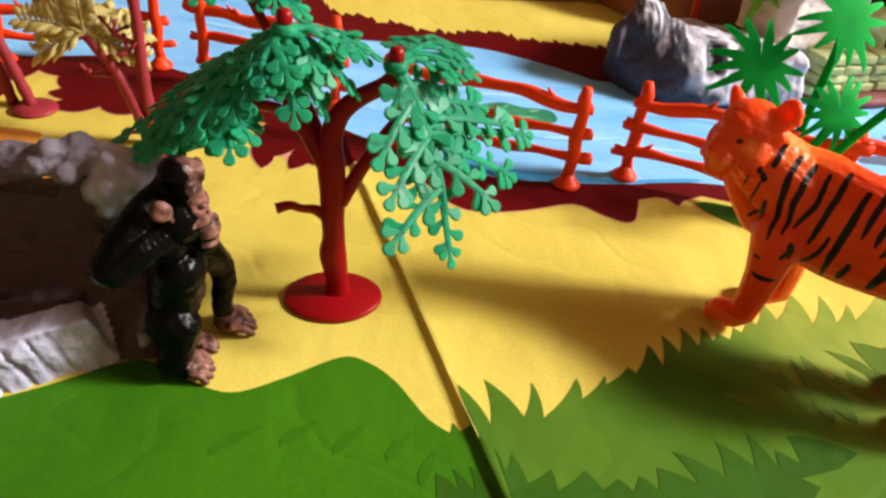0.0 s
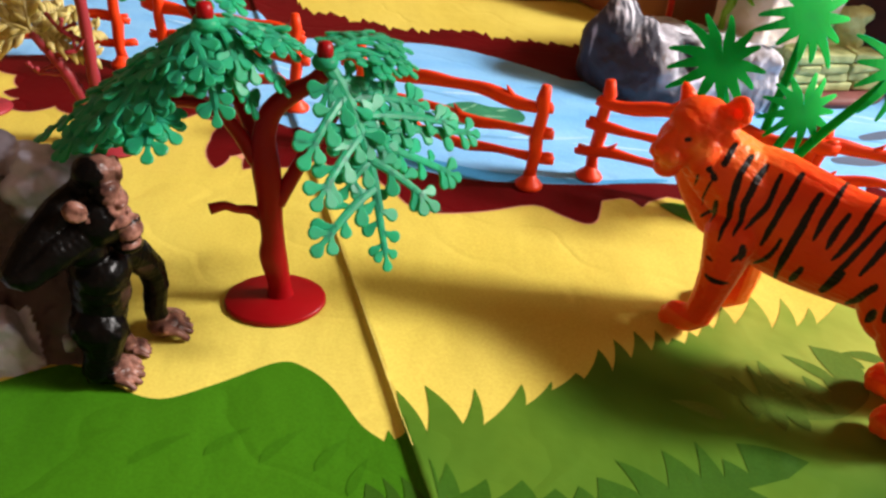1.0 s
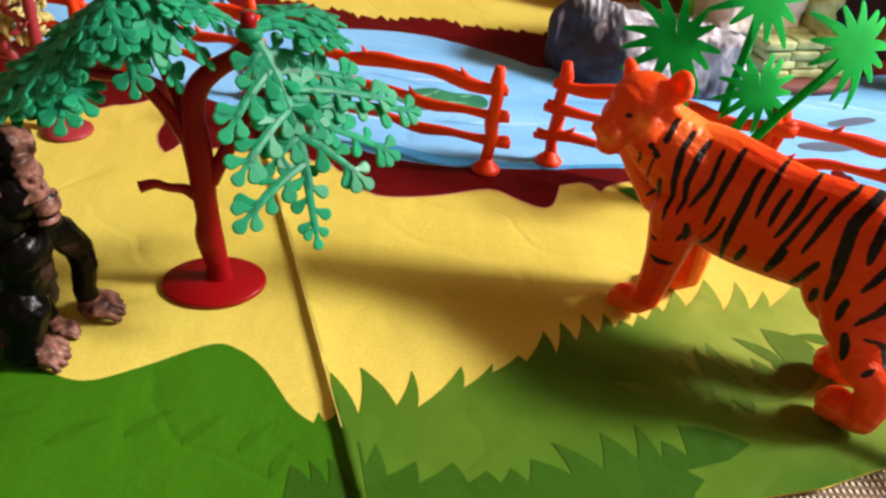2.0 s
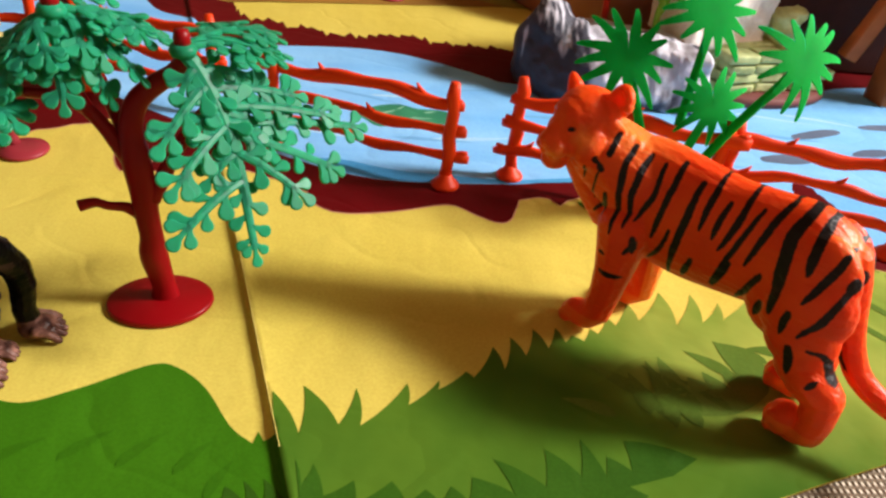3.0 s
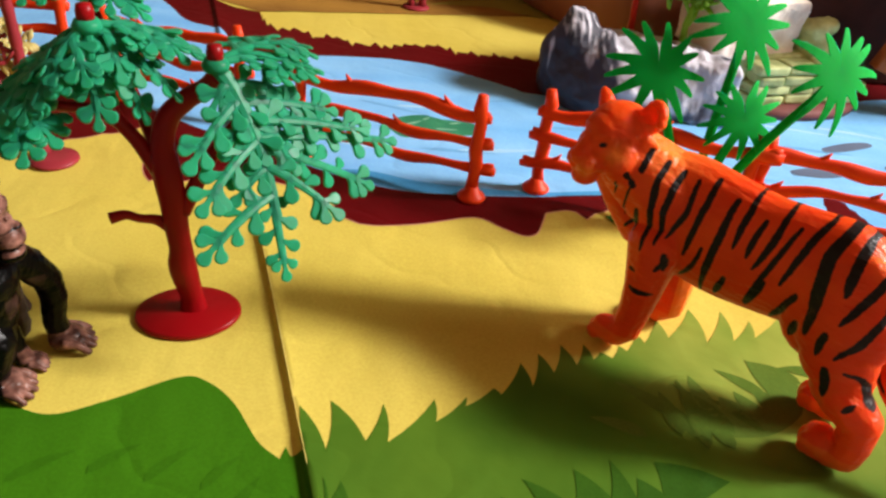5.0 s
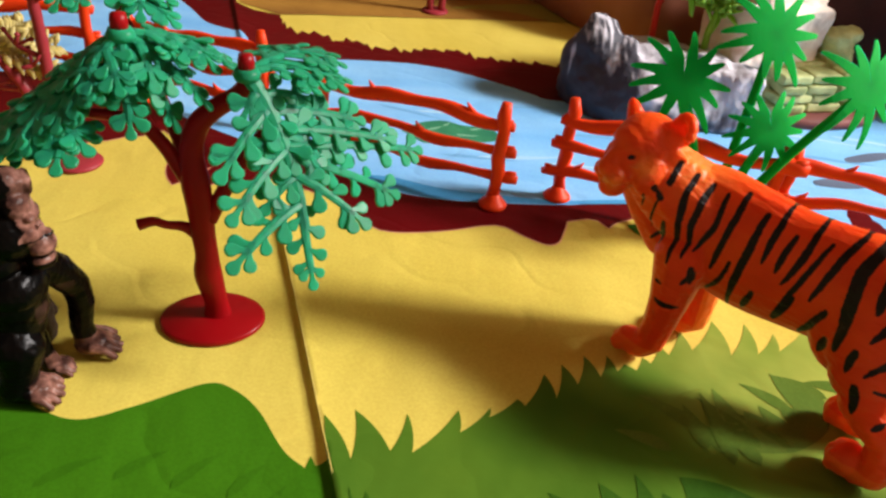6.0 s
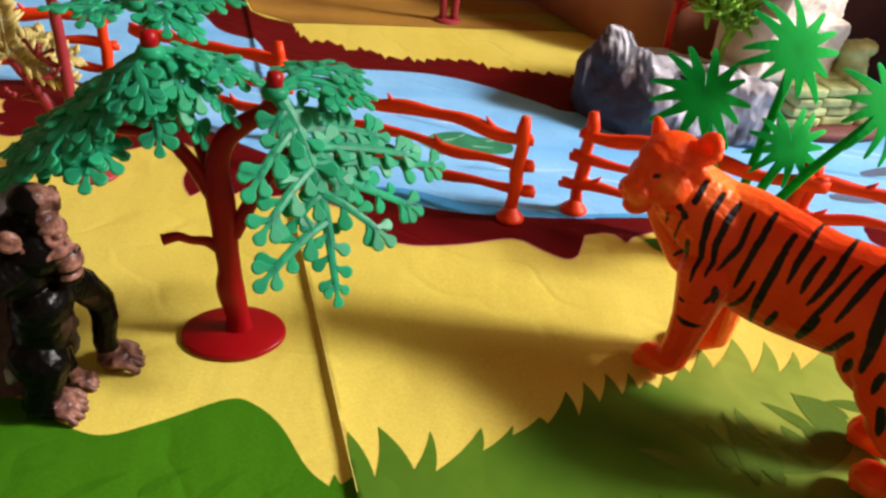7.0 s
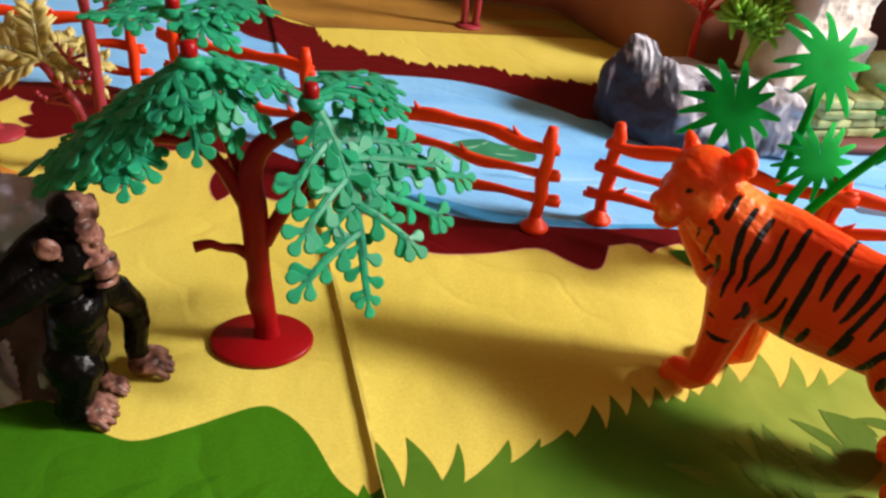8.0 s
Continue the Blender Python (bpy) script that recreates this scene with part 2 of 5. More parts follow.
# ---------------------------------------------------------------- table, cloth and mat
def weave_material():
    m, n, l, b = mat_base("woven_cloth", (0.55, 0.47, 0.36), 0.9, 0.2)
    co = n.new("ShaderNodeTexCoord")
    waves = []
    for axis, scale in (("X", 150), ("Y", 115)):
        w = n.new("ShaderNodeTexWave")
        w.bands_direction = axis
        w.inputs["Scale"].default_value, w.inputs["Distortion"].default_value = scale, 0.6
        w.inputs["Detail"].default_value = 1
        l.new(co.outputs["Object"], w.inputs["Vector"])
        waves.append(w.outputs["Fac"])
    mx = n.new("ShaderNodeMath")
    mx.operation = "MULTIPLY"
    l.new(waves[0], mx.inputs[0]), l.new(waves[1], mx.inputs[1])
    l.new(ramp(n, l, mx.outputs[0], [(0.05, (0.20, 0.15, 0.10)), (0.5, (0.62, 0.54, 0.42))]), b.inputs["Base Color"])
    bump(n, l, b, mx.outputs[0], 0.9, 0.0012)
    return m


M_CLOTH = weave_material()
M_WOOD = plastic("table_wood", (0.22, 0.11, 0.05), 0.4, 0.3, 0.1, grain=90)
table = thing("table", "brown wooden table under a woven beige cloth", "table", at=(0.15, 0.15, FZ))
bm = bmesh.new()
add_box(bm, pose(0, 0, 0.735) @ Matrix.Diagonal((1.5, 1.3, 0.03, 1)), 0.006)
part("tabletop", bm, M_WOOD, table, smooth=False)
for sx in (-1, 1):
    for sy in (-1, 1):
        bm = bmesh.new()
        add_box(bm, pose(sx * 0.66, sy * 0.56, 0.36) @ Matrix.Diagonal((0.06, 0.06, 0.72, 1)), 0.006)
        part("leg", bm, M_WOOD, table, smooth=False)

bm = bmesh.new()
add_box(bm, pose(0.15, 0.15, -0.006) @ Matrix.Diagonal((1.54, 1.34, 0.0076, 1)), 0.002)
cloth = part("tablecloth", bm, M_CLOTH, smooth=False)
tagged(cloth, "ribbed woven beige cloth covering the table", "tablecloth")

CREASE = (0.0315, -0.2917)  # x = a + b * y along the main fold


def off_crease(x, y):
    return (x - CREASE[0] - CREASE[1] * y) / math.hypot(1, CREASE[1])


def mat_edge(x):
    """The mat's front edge, which swings away on the right."""
    k = min(max(x, 0.19), 0.275)
    return 0.36 * (k - 0.207) - 0.072 + (0.15 * (x - 0.19) if x < 0.19 else 0.02 * max(0, x - 0.275))


def relief(x, y):
    """Height of the mat: the folded-over pleat, cross creases and lazy waves."""
    d = off_crease(x, y)
    h = 0.0
    lift = 0.0021 * (1 + 0.25 * min(1, max(0, (-0.050 - y) / 0.025)))
    if d >= 0:
        h += lift * math.exp(-d / 0.012)
    else:
        h += lift * math.exp(d / 0.0013)
        h -= 0.0002 * math.exp(-((d + 0.002) / 0.002) ** 2)
    k = 1 / (1 + math.exp(d / 0.006))
    for yc, depth in ((0.014 - 0.10 * x, 0.0012), (0.083 + 0.08 * x, 0.0009)):
        h -= k * depth * math.exp(-((y - yc) / 0.003) ** 2)
        h += k * depth * 0.8 * math.exp(-((y - yc - 0.006) / 0.006) ** 2)
    h += 0.0010 * math.exp(-((y - 0.046 + 0.22 * (x - 0.03)) / 0.02) ** 2) * (1 - k)
    h += 0.0009 * noise.noise(Vector((x * 14, y * 14, 0.3))) + 0.0005 * noise.noise(Vector((x * 45, y * 45, 2.3)))
    h += 0.0015 * math.exp(-max(y - mat_edge(x), 0) / 0.02) * max(0, min(1, (x - 0.1) / 0.1))
    return h


def draped(name, outline, lift, material, parent, label=""):
    """A printed area: its outline cut into small facets and laid over the mat's relief."""
    bm = bmesh.new()
    vs = []
    for q in outline:
        if not vs or (Vector(q) - vs[-1].co.xy).length > 1e-5:
            vs.append(bm.verts.new((q[0], q[1], 0)))
    bm.faces.new(vs).normal_update()
    bmesh.ops.triangulate(bm, faces=bm.faces[:])
    xs, ys = [v.co.x for v in bm.verts], [v.co.y for v in bm.verts]
    cuts = []
    step = 0.007
    for lo, hi, nrm in ((min(xs), max(xs), (1, 0, 0)), (min(ys), max(ys), (0, 1, 0))):
        a = math.floor(lo / step) + 1
        while a * step < hi:
            fine = abs(a * step) < 0.28
            if fine or a % 4 == 0:
                cuts.append(((a * step, a * step, 0), nrm))
            a += 1
    cn = Vector((1, -CREASE[1], 0)).normalized()
    for d in (-0.008, -0.005, -0.003, -0.002, -0.0012, -0.0006, 0, 0.002, 0.005, 0.009):
        cuts.append((Vector((CREASE[0], 0, 0)) + cn * d, cn))
    for co, nrm in cuts:
        bmesh.ops.bisect_plane(bm, geom=bm.verts[:] + bm.edges[:] + bm.faces[:], plane_co=co, plane_no=nrm, dist=1e-6)
    for v in bm.verts:
        v.co.z = relief(v.co.x, v.co.y) + lift
    for f in bm.faces:
        f.normal_update()
        if f.normal.z < 0:
            f.normal_flip()
        f.smooth = True
    me = bpy.data.meshes.new(name)
    bm.to_mesh(me)
    bm.free()
    me.materials.append(material)
    ob = new(name, me)
    ob.parent = parent
    return tagged(ob, label)


mat_outline = [(x, mat_edge(x) + 0.0012 * math.sin(40 * x)) for x in np.linspace(-0.30, 0.62, 93)] + [(0.62, 0.62), (-0.36, 0.62), (-0.36, mat_edge(-0.30))]
mat = draped("play_mat", mat_outline, 0.0, M_YELLOW, None)
tagged(mat, "creased printed play mat with yellow sand, river and grass", "play mat", kind="structure")
sol = mat.modifiers.new("thickness", "SOLIDIFY")
sol.thickness, sol.offset = 0.0008, -1

curve2 = lambda pts, steps=6: [tuple(q) for q in spline(pts, steps)]


def blades(tips, bend=0.13):
    """A ragged grass edge: steep up to each tip, then a hollow sweep down to the next notch. tips: x, y of tip, x, y of notch."""
    out = []
    for (px, py, qx, qy), nxt in zip(tips, tips[1:] + [None]):
        p, q = Vector((px, py)), Vector((qx, qy))
        side = Vector((q.y - p.y, p.x - q.x)) * bend * -1
        for k in range(6):
            u = k / 6
            out.append(tuple(p.lerp(q, u) + side * (4 * u * (1 - u)) * 0.5))
        if nxt:
            r = Vector(nxt[:2])
            side = Vector((r.y - q.y, q.x - r.x)) * bend
            for k in range(4):
                u = k / 4
                out.append(tuple(q.lerp(r, u) + side * (4 * u * (1 - u)) * 0.35))
    out.append(tips[-1][2:])
    return out


def scallop(points, bend):
    """Bows each straight stretch of a ragged outline."""
    out = []
    for p, q in zip(points, points[1:]):
        p, q = Vector(p), Vector(q)
        side = Vector((q.y - p.y, p.x - q.x)) * bend
        out += [tuple(p.lerp(q, k / 5) + side * 4 * (k / 5) * (1 - k / 5)) for k in range(5)]
    return out + [tuple(points[-1])]


L1, L2, L3, L4 = 0.00018, 0.00034, 0.0005, 0.00066
# left meadow with a smooth hill line, ending at the fold
hill = curve2([(-0.34, -0.10), (-0.16, -0.075), (-0.095, -0.052), (-0.066, -0.035), (-0.055, -0.034), (-0.043, -0.041), (-0.028, -0.0455),
               (-0.013, -0.0385), (0.005, -0.0275), (0.014, -0.029), (0.024, -0.0375), (0.034, -0.052), (0.0415, -0.0585)])
hill += [(0.0425, -0.054), (0.0445, -0.0575), (0.0478, -0.056), (0.0596, -0.0965)]
draped("meadow_print", hill + [(x, mat_edge(x) + 0.0012 * math.sin(40 * x) + 0.0004) for x in np.linspace(0.0596, -0.29, 30)], L1, M_GREEN, mat)
# right meadow with a ragged blade edge
tips = [(0.0446, -0.0392, 0.0544, -0.0557), (0.0538, -0.0357, 0.0657, -0.0510), (0.0703, -0.0353, 0.0722, -0.0509), (0.0866, -0.0322, 0.0869, -0.0415),
        (0.0971, -0.0302, 0.0966, -0.0343), (0.1063, -0.0259, 0.1087, -0.0287), (0.1167, -0.0135, 0.1196, -0.0246), (0.1235, -0.0082, 0.1279, -0.0176),
        (0.1324, -0.0031, 0.1366, -0.0132), (0.1408, -0.0021, 0.1433, -0.0099), (0.1463, -0.0061, 0.1502, -0.0092), (0.1538, -0.0023, 0.1563, -0.0050),
        (0.1617, 0.0042, 0.1641, -0.0002), (0.1714, 0.0132, 0.1738, 0.0030), (0.1868, 0.0209, 0.1879, 0.0011), (0.2000, 0.0214, 0.1987, 0.0030),
        (0.2095, 0.0159, 0.2079, 0.0055), (0.2390, 0.0390, 0.2400, 0.0260), (0.2580, 0.0440, 0.2600, 0.0330)]
grass = blades(tips) + [(0.28, 0.047), (0.305, 0.051), (0.36, 0.045), (0.60, 0.04)]
draped("grass_print", [(0.0465, -0.052)] + grass + [(x, mat_edge(x) + 0.0012 * math.sin(40 * x) - 0.0002) for x in np.linspace(0.60, 0.0594, 60)], L1, M_GRASS, mat)


def blade_row(x0, y0, x1, y1, n, length, lean, depth, seed):
    rnd = random.Random(seed)
    rows = []
    for k in range(n):
        u = (k + 0.5) / n
        x, y = x0 + (x1 - x0) * u, y0 + (y1 - y0) * u
        s = length * rnd.uniform(0.45, 1.3)
        rows.append((x - lean * s, y + s, x + (x1 - x0) / n * rnd.uniform(0.3, 0.6), y + rnd.uniform(-0.1, 0.2) * length))
    edge = blades(rows, 0.14)
    return edge + [(x1, y1 - depth), (x0, y0 - depth)]


dark_tips = [(0.0546, -0.0654, 0.057, -0.0742), (0.0597, -0.0664, 0.0633, -0.077), (0.0712, -0.0712, 0.072, -0.0789), (0.0818, -0.0711, 0.0857, -0.0779), (0.0912, -0.0736, 0.0951, -0.0779), (0.0984, -0.0723, 0.1031, -0.0772), (0.1047, -0.069, 0.1164, -0.0743), (0.1117, -0.0624, 0.1259, -0.0717), (0.1275, -0.0583, 0.1369, -0.0681), (0.1391, -0.0543, 0.1443, -0.0678), (0.146, -0.0609, 0.1526, -0.0661), (0.1528, -0.0547, 0.1675, -0.0578)]
dark_end = [(0.1739, -0.0615), (0.1644, -0.0677), (0.1503, -0.0716), (0.1549, -0.0748), (0.15, -0.0799)]
x_end = dark_end[-1][0]
draped("dark_grass_print", blades(dark_tips, 0.10) + dark_end + [(x, mat_edge(x) + 0.0012 * math.sin(40 * x) + 0.0006) for x in np.linspace(x_end, 0.0604, 20)], L2, M_DARKGRASS, mat)
draped("dark_grass_print", blade_row(0.036, -0.078, 0.055, -0.082, 3, 0.008, 0.5, 0.02, 8), L2, M_DARKGRASS, mat)


def streak(x, y, ln, wd, ang, curl):
    """One printed grass blade, a curved spindle."""
    d = Vector((math.cos(radians(ang)), math.sin(radians(ang))))
    q = Vector((-d.y, d.x))
    mid = lambda u: Vector((x, y)) + d * ln * u + q * curl * ln * u * u
    up = [tuple(mid(k / 8) + q * wd * (k / 8) ** 0.6 * (1 - k / 8) * 2) for k in range(9)]
    return up + [tuple(mid(k / 8) - q * wd * (k / 8) ** 0.6 * (1 - k / 8) * 2) for k in range(7, 0, -1)]


for x, y, ln, wd, ang, curl in (
        (0.1713, -0.0468, 0.0239, 0.0040, 104, 0.3), (0.1825, -0.0426, 0.0254, 0.0040, 107, 0.3), (0.1939, -0.0418, 0.0205, 0.0040, 118, 0.3), (0.2153, -0.0185, 0.0193, 0.0040, 130, 0.3),
        (0.1997, -0.0257, 0.0184, 0.0040, 119, 0.3), (0.1628, -0.0348, 0.0196, 0.0040, 120, 0.3), (0.225, -0.0144, 0.0152, 0.0040, 149, 0.3), (0.1535, -0.0447, 0.0181, 0.0040, 139, 0.3), (0.29, 0.0, 0.045, 0.003, 120, 0.1), (0.31, 0.002, 0.05, 0.003, 105, 0.1),
        (0.275, -0.012, 0.04, 0.003, 118, 0.1), (0.33, 0.0, 0.05, 0.003, 95, 0.1)):
    draped("blade_print", streak(x, y, ln, wd, ang, curl), L2, M_GRASS_STREAK, mat)
for x, y, ln, wd, ang, curl in ((-0.01, -0.066, 0.016, 0.0026, 60, -0.3), (0.006, -0.068, 0.017, 0.0026, 66, -0.3), (0.022, -0.070, 0.015, 0.0024, 70, -0.25), (-0.03, -0.070, 0.018, 0.0028, 55, -0.3), (0.032, -0.078, 0.014, 0.0024, 80, -0.2), (-0.05, -0.066, 0.016, 0.0028, 50, -0.3)):
    draped("blade_print", streak(x, y, ln, wd, ang, curl), L2, M_GREENDARK, mat)
tuft = [(0.214, -0.0188), (0.1992, -0.0069), (0.2014, -0.0234), (0.1966, -0.0214), (0.1967, -0.0306), (0.1894, -0.0226), (0.1887, -0.0283), (0.1831, -0.0256), (0.1818, -0.0321), (0.1755, -0.0158), (0.1736, -0.0286), (0.1759, -0.0434), (0.1935, -0.0428), (0.2094, -0.0324)]
draped("tuft_print", scallop(tuft + tuft[:1], 0.05)[:-1], L2, M_TUFT, mat)
for x, y, ln, wd, ang, curl in ((0.1714, -0.0497, 0.0312, 0.0045, 84, 0.15), (0.1647, -0.0437, 0.0192, 0.0045, 89, 0.15), (0.1799, -0.0494, 0.0213, 0.0045, 102, 0.15)):
    draped("blade_print", streak(x, y, ln, wd, ang, curl), L3, M_GRASS_STREAK, mat)
draped("orange_print", curve2([(-0.34, 0.118), (-0.17, 0.119), (-0.145, 0.108), (-0.122, 0.098), (-0.113, 0.086), (-0.130, 0.06), (-0.2, 0.04), (-0.34, 0.04)]), L1, M_ORANGEPRINT, mat)
draped("leaf_print", curve2([(0.168, 0.089), (0.178, 0.091), (0.196, 0.083), (0.198, 0.068), (0.186, 0.071), (0.173, 0.081), (0.168, 0.089)]), L3, M_GREEN, mat)

# bare cream edge of the fold
cn2 = Vector((1, -CREASE[1])).normalized()
along = [(CREASE[0] + CREASE[1] * y, y) for y in np.linspace(-0.062, 0.068, 40)]
draped("fold_edge_print", [(x + cn2.x * 0.0001, y + cn2.y * 0.0001) for x, y in along] + [(x + cn2.x * 0.00032, y + cn2.y * 0.00032) for x, y in along[::-1]], L4, M_CREAM, mat)

# banks and river
bank = [(-0.34, 0.15), (-0.215, 0.148), (-0.183, 0.151), (-0.186, 0.17), (-0.178, 0.187), (-0.165, 0.181), (-0.158, 0.166), (-0.163, 0.160), (-0.152, 0.153), (-0.158, 0.146),
        (-0.142, 0.139), (-0.132, 0.147), (-0.122, 0.139), (-0.112, 0.142), (-0.103, 0.128), (-0.111, 0.119), (-0.092, 0.132), (-0.078, 0.140), (-0.062, 0.150), (-0.046, 0.142), (-0.0493, 0.1229), (-0.0411, 0.0944),
        (-0.0372, 0.1071), (-0.0276, 0.1172), (-0.0284, 0.0957), (-0.0204, 0.1022), (-0.008, 0.100), (0.006, 0.107), (0.020, 0.098), (0.034, 0.094), (0.043, 0.085), (0.049, 0.073)]
bank = scallop(bank, 0.10)
bank += curve2([(0.055, 0.0695), (0.064, 0.069), (0.081, 0.0725), (0.106, 0.081), (0.119, 0.073), (0.128, 0.068), (0.1335, 0.0705), (0.137, 0.079), (0.140, 0.0885)], 4)
bank += [(0.150, 0.0925), (0.155, 0.0915), (0.159, 0.085), (0.164, 0.091), (0.175, 0.097), (0.205, 0.088), (0.24, 0.075), (0.27, 0.061), (0.29, 0.048), (0.33, 0.035), (0.62, 0.02), (0.62, 0.14), (-0.34, 0.24)]
pale_line = []
for k, p in enumerate(bank):
    a, b = Vector(bank[k - 1]), Vector(bank[(k + 1) % len(bank)])
    d = (b - a).normalized()
    pale_line.append((p[0] + d.y * 0.0006, p[1] - d.x * 0.0006))
draped("bank_outline_print", pale_line, L1, M_PINKLINE, mat)
draped("bank_print", bank, L2, M_DIRT, mat)
river = curve2([(-0.34, 0.20), (-0.206, 0.203), (-0.147, 0.213), (-0.101, 0.197), (-0.045, 0.160), (0.023, 0.121), (0.048, 0.109), (0.070, 0.102), (0.100, 0.1), (0.14, 0.104), (0.176, 0.11),
                (0.225, 0.103), (0.262, 0.086), (0.296, 0.068), (0.36, 0.05), (0.62, 0.03)])
far_shore = curve2([(0.62, 0.29), (0.42, 0.275), (0.36, 0.255), (0.25, 0.235), (0.159, 0.234), (0.139, 0.244), (0.104, 0.267), (0.066, 0.278), (0.028, 0.277), (-0.01, 0.273), (-0.036, 0.2695),
                    (-0.058, 0.311), (-0.087, 0.329), (-0.112, 0.366), (-0.17, 0.43), (-0.34, 0.52)])
draped("river_print", river + far_shore, L3, M_WATER, mat)
deep = curve2([(0.036, 0.1165), (0.052, 0.1085), (0.072, 0.1025), (0.100, 0.1008), (0.14, 0.1045), (0.176, 0.1105), (0.175, 0.114), (0.14, 0.108), (0.105, 0.108), (0.078, 0.112), (0.055, 0.1185), (0.036, 0.1165)], 4)
rnd = random.Random(12)
for k in range(26):
    x = -0.13 + 0.018 * k + rnd.uniform(-0.006, 0.006)
    lo, hi = 0.118 + 0.9 * max(0, 0.04 - x), 0.225 + 0.5 * max(0, 0.02 - x)
    y = rnd.uniform(lo, hi)
    ang = -18 if x < 0.06 else 4 if x < 0.16 else -10
    draped("ripple_print", streak(x, y, rnd.uniform(0.03, 0.07), rnd.uniform(0.0014, 0.0032), ang + rnd.uniform(-6, 6), rnd.uniform(-0.08, 0.08)), L3 + 0.00006, M_WATERPALE if k % 2 else M_WATERMID, mat)
draped("deep_water_print", deep, L4, M_WATERDEEP, mat)
far_bank = [(-0.34, 0.5195), (-0.17, 0.4295)] + far_shore[::-1][14:-3] + [(0.50, 0.32), (0.30, 0.33)]
rag = [(0.180, 0.300), (0.167, 0.306), (0.156, 0.302), (0.150, 0.308), (0.140, 0.304), (0.134, 0.309), (0.124, 0.303), (0.118, 0.309), (0.108, 0.305), (0.103, 0.315), (0.094, 0.318), (0.086, 0.316), (0.070, 0.314),
       (0.056, 0.307), (0.050, 0.311), (0.036, 0.308), (0.030, 0.313), (0.014, 0.323), (0.007, 0.314), (0.001, 0.326), (-0.010, 0.331), (-0.018, 0.328), (-0.028, 0.336), (-0.034, 0.347), (-0.040, 0.361)]
def teeth(points, amp, seed):
    """Breaks an outline into small uneven points."""
    rnd = random.Random(seed)
    out = []
    for p, q in zip(points, points[1:]):
        p, q = Vector(p), Vector(q)
        n = max(1, round((q - p).length / 0.010))
        for k in range(n):
            out.append(tuple(p.lerp(q, k / n)))
            out.append(tuple(p.lerp(q, (k + 0.25) / n) + Vector((rnd.uniform(-0.001, 0.001), -amp * rnd.uniform(0.4, 1.2)))))
    return out + [tuple(points[-1])]


draped("far_bank_print", far_bank + teeth(rag, 0.0082, 3) + [(-0.06, 0.365), (-0.075, 0.376), (-0.09, 0.415), (-0.2, 0.56), (-0.34, 0.60)], L2, M_DIRT, mat)
# darker ochre from a straight line to the back of the mat
draped("ochre_area", [(-0.34, 0.618), (-0.2, 0.561), (-0.088, 0.4155), (-0.073, 0.3775), (-0.04, 0.362), (0.03, 0.376), (0.182, 0.408), (0.30, 0.43), (0.6, 0.5), (0.6, 0.618)], L3, M_OCHRE, mat)
draped("olive_print", curve2([(0.09, 0.418), (0.14, 0.424), (0.18, 0.405), (0.24, 0.42), (0.26, 0.45), (0.18, 0.455), (0.12, 0.44), (0.09, 0.418)]), L4, M_OLIVE, mat)
draped("lily_print", curve2([(0.060, 0.172), (0.070, 0.184), (0.083, 0.189), (0.094, 0.185), (0.111, 0.183), (0.112, 0.168), (0.092, 0.163), (0.074, 0.159), (0.066, 0.166), (0.060, 0.172)], 5), L4, M_LILY, mat)
for x, y, ln, wd, ang in ((0.074, 0.176, 0.010, 0.0016, 20), (0.090, 0.172, 0.013, 0.0018, -8), (0.098, 0.180, 0.009, 0.0014, 12), (0.083, 0.182, 0.007, 0.0012, 40)):
    draped("lily_vein_print", streak(x, y, ln, wd, ang, 0.2), L4 + 0.00008, M_LILYPALE, mat)
for cx, cy, rx, ry, rz in ((0.303, 0.150, 0.019, 0.0058, 8), (0.336, 0.187, 0.022, 0.0045, 22), (0.392, 0.205, 0.02, 0.0045, 6), (0.36, 0.165, 0.014, 0.0045, 15)):
    ring = []
    for k in range(22):
        a = 2 * math.pi * k / 22
        r = 1 + 0.14 * noise.noise(Vector((math.cos(a) * 1.4, math.sin(a) * 1.4, cx * 40)))
        p = Matrix.Rotation(radians(rz), 2) @ Vector((rx * r * math.cos(a), ry * r * math.sin(a)))
        ring.append((cx + p.x, cy + p.y))
    draped("stone_print", ring, L4, M_STONE, mat)


def ground(x, y):
    return relief(x, y) + 0.0003


